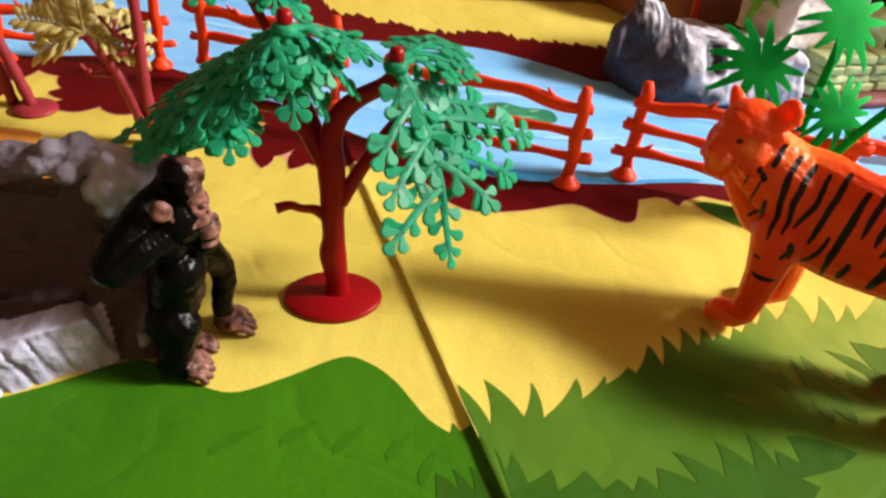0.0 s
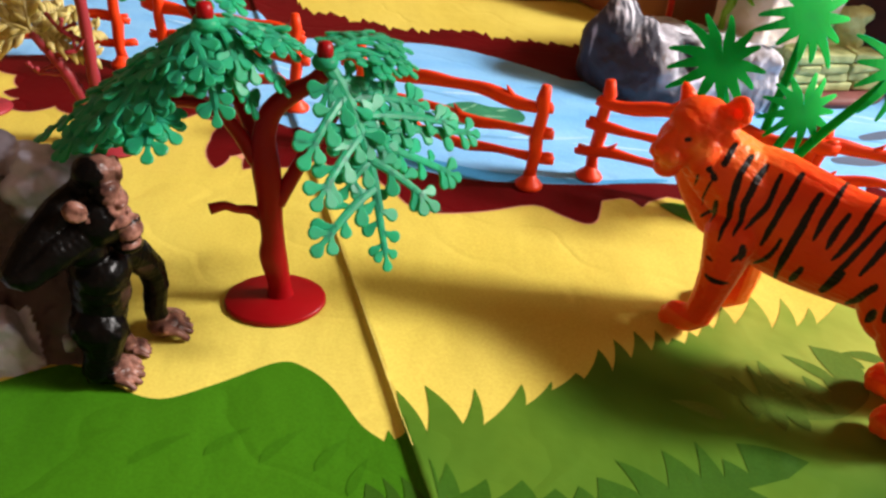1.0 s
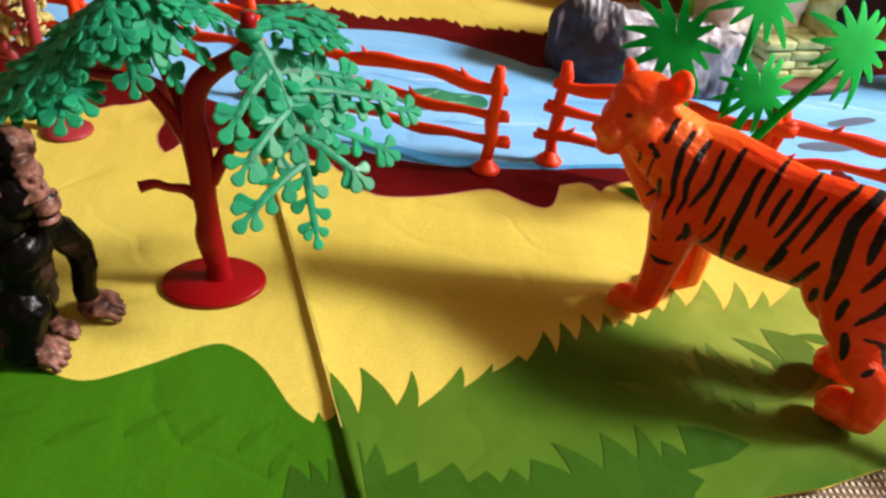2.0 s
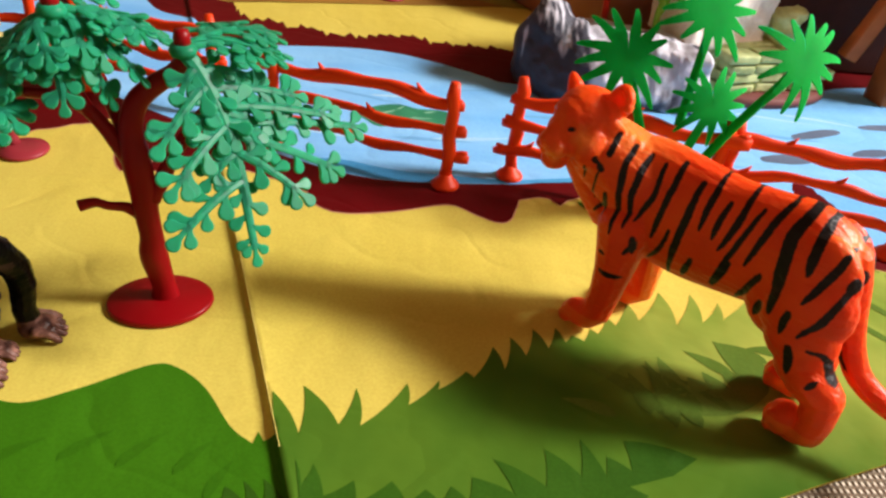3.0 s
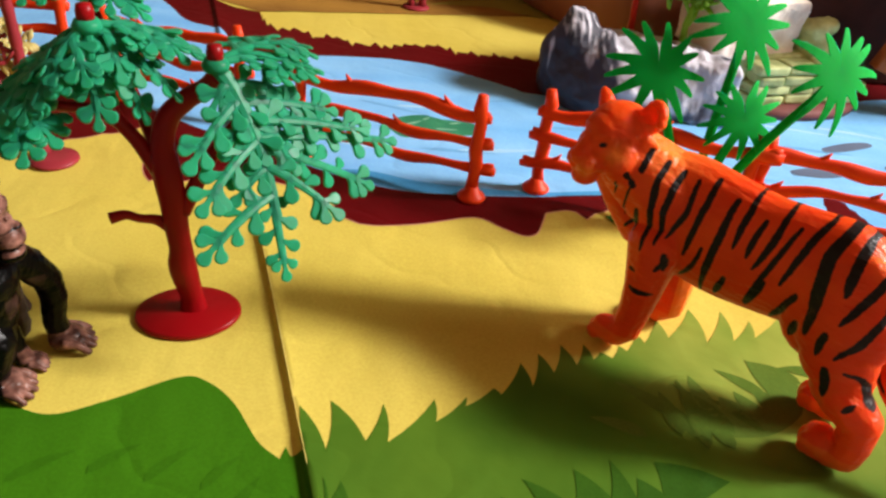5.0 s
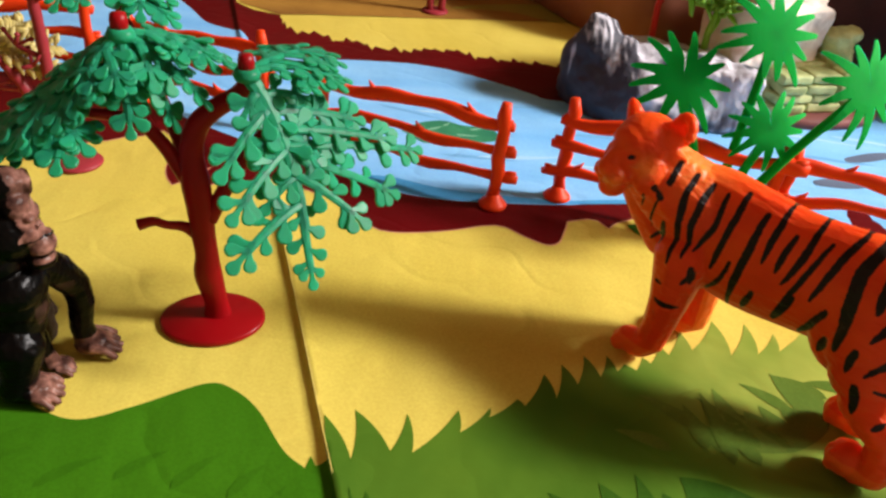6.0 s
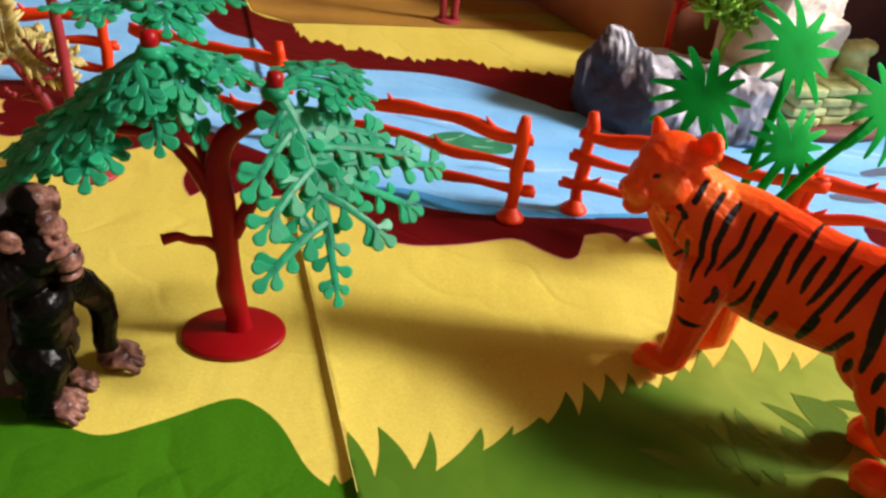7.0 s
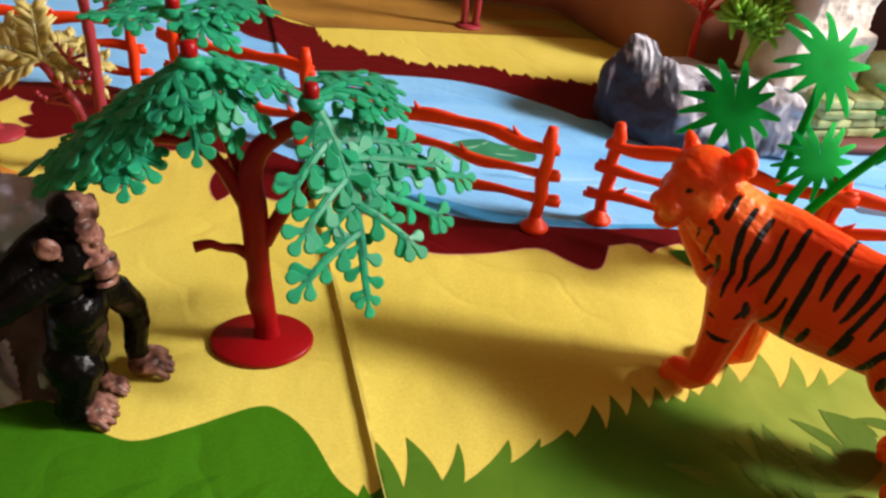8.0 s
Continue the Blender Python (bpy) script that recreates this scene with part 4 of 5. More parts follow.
def tiger():
    bm = bmesh.new()
    loft(bm, [tuple(v) for v in spline([
        (-0.0385, 0, 0.0560, 0.0035, 0.0060), (-0.0355, 0, 0.0545, 0.0080, 0.0105), (-0.0300, 0, 0.0535, 0.0112, 0.0155), (-0.0220, 0, 0.0530, 0.0122, 0.0188), (-0.0120, 0, 0.0515, 0.0118, 0.0194),
        (0.0, 0, 0.0500, 0.0118, 0.0198), (0.0100, 0, 0.0498, 0.0122, 0.0208), (0.0200, 0, 0.0505, 0.0126, 0.0212), (0.0280, 0, 0.0520, 0.0126, 0.0203), (0.0360, 0.0008, 0.0535, 0.0115, 0.0178),
        (0.0415, 0.0015, 0.0520, 0.0090, 0.0135), (0.0450, 0.002, 0.0490, 0.0050, 0.0080)], 4)])
    # shoulder blades, haunches, throat and neck
    for x, y, z, a, b, c, ry in ((0.0300, 0.0070, 0.0480, 0.0110, 0.0070, 0.0185, 12), (0.0300, -0.0070, 0.0480, 0.0110, 0.0070, 0.0185, 12),
                                 (-0.0265, 0.0072, 0.0480, 0.0150, 0.0072, 0.0200, -14), (-0.0255, -0.0072, 0.0480, 0.0150, 0.0072, 0.0200, -14)):
        add_ball(bm, scaled(x, y, z, a, b, c, 0, ry), 3)
    chain(bm, [(0.0500, 0.0080, 0.0670, 0.0112), (0.0430, 0.0045, 0.0615, 0.0136), (0.0340, 0.0010, 0.0560, 0.0155)])
    chain(bm, [(0.0540, 0.0090, 0.0600, 0.0060), (0.0470, 0.0045, 0.0500, 0.0080), (0.0400, 0.0020, 0.0430, 0.0095)])
    # head, turned to the figure's left
    hd = Vector((0.34, 0.94, 0)).normalized()
    cross = Vector((hd.y, -hd.x, 0))
    h0 = Vector((0.0530, 0.0120, 0.0735))
    yaw = math.degrees(math.atan2(hd.y, hd.x))
    at = lambda a, s, u: h0 + hd * a + cross * s + Vector((0, 0, u))

    def spot(along, side, up, r, ry=None, rz=None, tip=0.0):
        add_ball(bm, pose(*at(along, side, up), 0, 0, yaw) @ pose(0, 0, 0, 0, tip, 0) @ Matrix.Diagonal((r, ry or r, rz or r, 1)), 3)

    spot(-0.0010, 0, 0.0020, 0.0108, 0.0104, 0.0092)
    spot(0.0030, 0, -0.0030, 0.0094, 0.0092, 0.0098)
    spot(0.0050, 0, 0.0022, 0.0062, 0.0076, 0.0062)
    # bridge of the nose, muzzle halves, nose pad, chin
    for k in range(6):
        u = k / 5
        spot(0.0066 + 0.0064 * u, 0, 0.0024 - 0.0080 * u, 0.0034, 0.0036 - 0.0003 * u, 0.0034)
    spot(0.0082, 0, -0.0074, 0.0064, 0.0062, 0.0064)
    for s in (-1, 1):
        spot(0.0112, s * 0.0027, -0.0078, 0.0042, 0.0036, 0.0044)
        spot(0.0016, s * 0.0078, -0.0060, 0.0064, 0.0044, 0.0078)
    spot(0.0142, 0, -0.0052, 0.0022, 0.0030, 0.0020)
    spot(0.0092, 0, -0.0128, 0.0050, 0.0042, 0.0034)
    # ears: one broad and folded back, the other pricked, both hollowed
    for k in range(8):
        a = math.pi * (0.05 + 0.95 * k / 7)
        c, s = math.cos(a), math.sin(a)
        spot(-0.0050 - 0.0012 * s, -0.0090 - 0.0034 * c, 0.0082 + 0.0048 * s, 0.0020, 0.0021, 0.0021)
    spot(-0.0058, -0.0088, 0.0088, 0.0016, 0.0046, 0.0048)
    spot(-0.0040, -0.0074, 0.0064, 0.0030, 0.0042, 0.0034)
    p = [at(-0.0016, 0.0080, 0.0050), at(-0.0018, 0.0100, 0.0076), at(-0.0018, 0.0118, 0.0096), at(-0.0018, 0.0128, 0.0108)]
    chain(bm, [(*q, r) for q, r in zip(p, (0.0036, 0.0028, 0.0019, 0.0009))])
    # fur ruff behind the cheeks, mane down the neck
    for s in (-1, 1):
        for k in range(9):
            t = k / 8
            p = at(-0.0030 + 0.0035 * t, s * (0.0098 - 0.0040 * t), 0.0030 - 0.0165 * t)
            q = p + cross * s * 0.0026 - hd * 0.0034 - Vector((0, 0, 0.0022))
            chain(bm, [(*p, 0.0024), (*q, 0.0008)])
    for k in range(10):
        f = 0.0470 - 0.0031 * k
        for y in (-0.0045, 0.0, 0.0045):
            z = 0.0775 - 0.00080 * k - abs(y) * 0.35
            chain(bm, [(f, y + 0.004 * (1 - k / 9), z - 0.0045, 0.0020), (f - 0.0032, y * 1.1 + 0.003 * (1 - k / 9), z - 0.0040, 0.0008)])
    # front legs with their paws
    for rows in ([(0.0305, 0.0095, 0.0420, 0.0098), (0.0295, 0.0115, 0.0340, 0.0082), (0.0290, 0.0130, 0.0260, 0.0068), (0.0292, 0.0142, 0.0170, 0.0058), (0.0300, 0.0152, 0.0090, 0.0054), (0.0330, 0.0158, 0.0056, 0.0054), (0.0375, 0.0160, 0.0050, 0.0050)],
                 [(0.0300, -0.0080, 0.0420, 0.0092), (0.0270, -0.0085, 0.0310, 0.0066), (0.0255, -0.0090, 0.0190, 0.0054), (0.0258, -0.0092, 0.0090, 0.0050), (0.0300, -0.0092, 0.0050, 0.0050), (0.0340, -0.0092, 0.0046, 0.0048)]):
        chain(bm, rows)
    # hind legs: broad thigh, hock, long foot with the toes curled up
    for dx, y, sg in ((0.0, 0.0120, 1), (0.0078, -0.0080, -1)):
        for x, yy, z, a, b, c, ry in ((-0.0300, 0.0085, 0.0440, 0.0140, 0.0078, 0.0150, -20), (-0.0325, 0.0098, 0.0350, 0.0112, 0.0072, 0.0110, -32), (-0.0362, 0.0112, 0.0275, 0.0084, 0.0064, 0.0085, -38)):
            add_ball(bm, scaled(x + dx, sg * yy, z, a, b, c, 0, ry), 3)
        chain(bm, [(-0.0395 + dx, y, 0.0245, 0.0074), (-0.0455 + dx, y, 0.0200, 0.0062), (-0.0463 + dx, y, 0.0120, 0.0056), (-0.0455 + dx, y, 0.0068, 0.0057), (-0.0420 + dx, y, 0.0050, 0.0050), (-0.0400 + dx, y, 0.0050, 0.0046)])
        add_ball(bm, scaled(-0.0382 + dx, y, 0.0064, 0.0054, 0.0056, 0.0062), 3)
        for k in (-1, 0, 1):
            add_ball(bm, scaled(-0.0345 + dx - abs(k) * 0.0009, y + k * 0.0032, 0.0058, 0.0024, 0.0019, 0.0046), 2)
    for x, y in ((0.0408, 0.0160), (0.0372, -0.0092)):
        for k in (-1, 0, 1):
            add_ball(bm, scaled(x - abs(k) * 0.0010, y + k * 0.0031, 0.0036, 0.0029, 0.0019, 0.0034), 2)
    # tail
    chain(bm, [tuple(r) for r in spline([(-0.0350, 0, 0.0600, 0.0052), (-0.0385, 0.0002, 0.0520, 0.0046), (-0.0412, 0.0004, 0.0430, 0.0043), (-0.0450, 0.0004, 0.0330, 0.0041), (-0.0510, 0.0002, 0.0245, 0.0039),
                                         (-0.0620, 0.0, 0.0195, 0.0036), (-0.0740, -0.001, 0.0185, 0.0032), (-0.0850, -0.002, 0.0225, 0.0027)], 3)])
    me = fused(bm, "tiger_figure", 0.00042, 5, 0.5)
    roughened(me, 0.00007, 600)
    # eye sockets, mouth line, nostrils, ear hollow and leg folds pressed into the skin
    dents = []
    for s in (-1, 1):
        dents.append((at(0.0086, s * 0.0056, 0.0002), 0.0019, 0.0014))
        dents += [(at(0.0085 + 0.0012 * k, s * (0.0062 - 0.0006 * k), -0.0106 + 0.0001 * k), 0.0011, 0.0012) for k in range(6)]
        dents += [(at(0.0152, s * 0.0012, -0.0064), 0.0008, 0.0007), (at(0.0055, s * 0.0088, -0.0010), 0.0024, 0.0008), (at(0.0086, s * 0.0060, -0.0046), 0.0018, 0.0009)]
    dents.append((at(0.0148, 0, -0.0082), 0.0009, 0.0009))
    dents.append((at(-0.0040, -0.0090, 0.0096), 0.0030, 0.0014))
    dents += [(Vector((0.0195 + 0.002 * k, 0.0128, 0.0330 + 0.0040 * k)), 0.0018, 0.0006) for k in range(4)]
    dents += [(Vector((-0.0170 - 0.0008 * k, 0.0128, 0.0360 + 0.0038 * k)), 0.0020, 0.0006) for k in range(5)]
    moves = []
    for c, r, deep in dents:
        for v in me.vertices:
            if abs(v.co.x - c.x) < 2.3 * r and abs(v.co.z - c.z) < 2.3 * r:
                q = (v.co - c).length_squared / (r * r)
                if q < 5:
                    moves.append((v, v.normal * -deep * math.exp(-q)))
    for v, m in moves:
        v.co += m
    co = np.empty(len(me.vertices) * 3, dtype=np.float32)
    me.vertices.foreach_get("co", co)
    x, y, z = co.reshape(-1, 3).T.astype(float)
    wav = np.array([0.0005 * noise.noise(Vector((v.co.x * 160, v.co.y * 90, v.co.z * 160))) for v in me.vertices])
    vals = np.full(len(x), -0.001)
    for w, *line in (*FLANK, *HAUNCH, *LEGS):
        pts = [(line[k] / 1000, line[k + 1] / 1000) for k in range(0, len(line), 2)]
        pts = spline(pts, 4) if len(pts) > 2 else [np.array(p) for p in pts]
        lens = np.cumsum([0] + [np.hypot(*(b - a)) for a, b in zip(pts, pts[1:])])
        for side in (1, -1):
            where = (side * y > -0.0015) & ((z < 0.058) | (x < 0.040) if side < 0 else True)
            for k, (a, b) in enumerate(zip(pts, pts[1:])):
                dx, dz = b - a
                uu = np.clip(((x - a[0]) * dx + (z - a[1]) * dz) / (dx * dx + dz * dz), 0, 1)
                d = np.hypot(x - a[0] - dx * uu + wav, z - a[1] - dz * uu)
                s = (lens[k] + uu * (lens[k + 1] - lens[k])) / lens[-1]
                s = s * 0.80 + 0.16
                vals = np.where(where, np.maximum(vals, 1.06 * w / 1000 * (4 * s * (1 - s)) ** 0.55 - d), vals)
    for a, b, w in (*CHEEK_MARKS, *((tuple(at(0.0086, s * 0.0058, 0.0004)), tuple(at(0.0092, s * 0.0046, -0.0002)), 0.0008) for s in (-1, 1))):
        a, b = np.array(a), np.array(b)
        p = np.stack((x, y, z), 1) - a
        uu = np.clip(p @ (b - a) / ((b - a) @ (b - a)), 0, 1)
        vals = np.maximum(vals, w - np.linalg.norm(p - uu[:, None] * (b - a), axis=1))
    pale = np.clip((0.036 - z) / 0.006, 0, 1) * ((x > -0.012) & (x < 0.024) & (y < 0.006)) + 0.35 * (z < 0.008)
    # lighter cheek fur, plus highlights of muzzle, neck and rump put into the paint
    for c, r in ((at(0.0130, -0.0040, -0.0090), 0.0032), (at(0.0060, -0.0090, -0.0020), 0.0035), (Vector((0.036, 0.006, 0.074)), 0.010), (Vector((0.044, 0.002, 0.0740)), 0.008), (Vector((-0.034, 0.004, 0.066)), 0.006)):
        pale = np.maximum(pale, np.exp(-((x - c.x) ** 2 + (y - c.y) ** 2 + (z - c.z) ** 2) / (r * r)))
    store(me, "stripe", vals)
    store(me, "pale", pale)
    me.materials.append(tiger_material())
    ob = new("tiger_figure", me)
    ob.matrix_world = pose(0.186, -0.014, 0.0012, 0, 0, math.degrees(math.atan2(0.715, -0.70)))
    return tagged(ob, "glossy orange plastic tiger figure with black painted stripes", "toy animal")


tiger()


# ---------------------------------------------------------------- ape figure
def ape_material():
    m, n, l, b = mat_base("ape_paint", (0.02, 0.015, 0.013), 0.30, 0.11)
    at = n.new("ShaderNodeAttribute")
    at.attribute_name = "skin"
    fur = ramp(n, l, noise_tex(n, l, 160, 4), [(0.3, (0.0011, 0.0010, 0.0010)), (0.64, (0.0016, 0.0014, 0.0014)), (0.9, (0.004, 0.0036, 0.0036))])
    skin = ramp(n, l, noise_tex(n, l, 260, 4), [(0.32, (0.05, 0.021, 0.017)), (0.52, (0.19, 0.085, 0.062)), (0.72, (0.44, 0.22, 0.17))])
    l.new(mixed(n, l, at.outputs["Fac"], fur, skin), b.inputs["Base Color"])
    bump(n, l, b, noise_tex(n, l, 620, 4, stretch=(1, 1, 0.3)), 0.2, 0.0006)
    return m


def ape():
    """Sitting ape in millimetres: x towards its face, y away from its near side."""
    bm = bmesh.new()
    ball = lambda x, y, z, a, b, c: add_ball(bm, scaled(x / 1000, y / 1000, z / 1000, a / 1000, b / 1000, c / 1000), 3)
    limb = lambda *rows: chain(bm, [tuple(v / 1000 for v in r) for r in rows])
    for lump in ((-5.5, 0, 15, 7.0, 8.5, 12), (-3.2, 0, 28, 8.0, 9.0, 12.5), (-1.5, -0.5, 38, 8.8, 10.5, 8), (-4.0, -2.5, 47.5, 6.5, 6.5, 6.0), (-2.4, -0.5, 33.5, 8.5, 9.6, 9.5), (-4.6, 0, 21.5, 7.5, 8.6, 9.5), (1.6, -1, 31, 4.4, 7, 7),
                 (0.5, -2, 55.5, 7.4, 7.6, 8.2), (4.4, -2, 59.3, 4.4, 6.0, 4.2), (5.4, -2.5, 56, 4.2, 6.0, 5.0), (7.6, -3, 52, 4.4, 5.0, 4.2), (10.0, -3.2, 54.6, 1.6, 2.4, 1.6), (7.0, -3, 47.2, 4.2, 4.6, 3.2),
                 (7.0, -2.5, 61.6, 2.4, 5.4, 1.5), (-4.2, -8.2, 62.6, 3.2, 1.9, 3.5), (-3.0, 5.2, 61, 2.6, 2.0, 3.2), (1.8, -0.8, 70.0, 5.6, 5.2, 4.7), (3.8, -2.0, 64.6, 4.6, 5.6, 4.4)):
        ball(*lump)
    # raised arm with its fist on the head
    limb((-4, -3.5, 52, 6.0), (-12, -7.5, 50, 5.6), (-19.0, -9.3, 46.2, 5.2), (-20.2, -9.0, 46.5, 5.0), (-15, -5.5, 53.0, 5.2), (-9, -1.5, 58.5, 4.8), (-3.5, 3.0, 62.0, 4.0), (0, 2.5, 66, 3.6), (2, 1, 69.5, 3.8))
    for k in range(4):
        x = 1.6 + 1.9 * k
        limb((x, -2.0 + 0.7 * k, 73.2 - 0.35 * k, 1.35), (x + 0.4, -4.6 + 0.9 * k, 70.8, 1.45), (x + 0.4, -4.4 + 0.9 * k, 67.6, 1.25))
    # other arm down to the ground
    limb((4, 5, 40, 6.0), (8.4, 7, 35.5, 5.2), (12.2, 9, 28, 4.5), (12.8, 9.2, 21, 4.1), (11.4, 9.3, 12, 3.7), (11.8, 9.4, 5.5, 3.7))
    # legs
    limb((-5.5, -4.5, 20, 8.2), (-3.5, -6.5, 19, 6.8), (-4.8, -7.6, 13, 5.6), (-7.0, -8.0, 6.0, 5.4), (-4.5, -8.0, 4.4, 4.6))
    limb((-4.5, 3.0, 17, 6.2), (-2.0, 3.5, 14, 4.6), (-0.5, 3.2, 8, 3.6), (1.5, 2.6, 3.4, 3.0))
    for x, y, out, g in ((-3.8, -8.0, (1.0, -0.30), 1.05), (2.6, 2.0, (1.0, -0.10), 0.66), (12.5, 9.2, (1.0, -0.10), 1.12)):
        d = Vector((*out, 0)).normalized()
        q = Vector((-d.y, d.x, 0))
        p = Vector((x, y, 0))
        ball(x + d.x, y + d.y, 3.6 * g, 5.2 * g, 4.8 * g, 3.3 * g)
        for k in range(5):
            side = (k - 2) * 2.05 * g
            a, b = p + q * side + d * 1.0 * g, p + q * side * 1.35 + d * (8.4 - abs(k - 1.6) * 1.0) * g
            m = a.lerp(b, 0.55)
            limb((a.x, a.y, 4.6 * g, 1.6 * g), (m.x, m.y, 3.7 * g, 1.3 * g), (b.x, b.y, 1.5 * g, 1.05 * g))
    me = fused(bm, "ape_figure", 0.00036, 2, 0.5)
    roughened(me, 0.00022, 330)
    co = np.array([v.co for v in me.vertices]) * 1000
    deep = np.zeros(len(co))
    # eyes, nostril, mouth and brow lines pressed in
    for x, y, z, r, h in ((8.8, -5.2, 58.2, 1.3, 1.1), (8.8, 0.4, 58.2, 1.3, 1.1), (11.2, -4.4, 53.6, 0.8, 0.6), (11.2, -2.0, 53.6, 0.8, 0.6), (-4.2, -10.0, 62.6, 1.6, 0.7)):
        deep += h * np.exp(-((co - (x, y, z)) ** 2).sum(1) / (r * r))
    deep += 0.8 * np.exp(-((co[:, 2] - 49.6) / 0.55) ** 2) * (co[:, 0] > 6) + 0.35 * np.exp(-((co[:, 2] - 65.0) / 0.8) ** 2)
    for v, h in zip(me.vertices, deep):
        if h > 0.02:
            v.co -= v.normal * (h / 1000)
    skin = []
    for x, y, z in co:
        edge = x - 0.30 * abs(y + 2.4) + 2.2 * noise.noise(Vector((x, y, z)) * 0.35)
        brow = 2.6 < edge and 55.6 < z < 66.0 and abs(y + 2.4) < 6.6
        muzzle = x > 5.4 and 47.6 < z < 55.0 and abs(y + 3) < 5.8
        ear = -7.6 < x < -1.0 and y < -8.2 and 58.8 < z < 66.4
        fist = z > 65.8 and edge > 2.4
        foot = z < 8.2 and ((x > -3.4 and y < -3) or x > 0.5)
        belly = 2.5 < x and 25.5 < z < 33 and abs(y + 2) < 6
        k = 1.0 if brow or muzzle or ear else 0.85 if foot else 0.75 if fist else 0.16 if belly else 0.0
        if muzzle and abs(z - 49.6) < 0.7:
            k = 0.2
        if k:
            k *= 0.78 + 0.35 * noise.noise(Vector((x, y, z)) * 0.32)
        skin.append(min(1.0, max(0.0, k)))
    store(me, "skin", skin)
    me.materials.append(ape_material())
    ob = new("ape_figure", me)
    ob.matrix_world = pose(-0.043, -0.029, ground(-0.043, -0.029) - 0.0004, 0, 0, 21.7)
    return tagged(ob, "black and brown painted plastic ape figure, arm on head", "toy animal")


ape()


# ---------------------------------------------------------------- rocks
def rock_material(name, lo, hi, brown=None, scale=90):
    m, n, l, b = mat_base(name, hi, 0.62)
    c = ramp(n, l, noise_tex(n, l, scale, 6), [(0.32, lo), (0.55, tuple((p + q) / 2 for p, q in zip(lo, hi))), (0.72, hi)])
    if brown:
        at = n.new("ShaderNodeAttribute")
        at.attribute_name = "brown"
        c = mixed(n, l, at.outputs["Fac"], c, ramp(n, l, noise_tex(n, l, 60, 5), [(0.3, shade(brown, 0.6)), (0.7, brown)]))
    l.new(c, b.inputs["Base Color"])
    bump(n, l, b, noise_tex(n, l, 260, 6), 0.6, 0.0012)
    return m


def prism(bm, low, high, z0, z1):
    """A block between two outlines of as many corners."""
    a = [bm.verts.new((*p, z0)) for p in low]
    b = [bm.verts.new((*p, z1)) for p in high]
    for k in range(len(a)):
        bm.faces.new((a[k], a[(k + 1) % len(a)], b[(k + 1) % len(a)], b[k]))
    bm.faces.new(a)
    bm.faces.new(b)


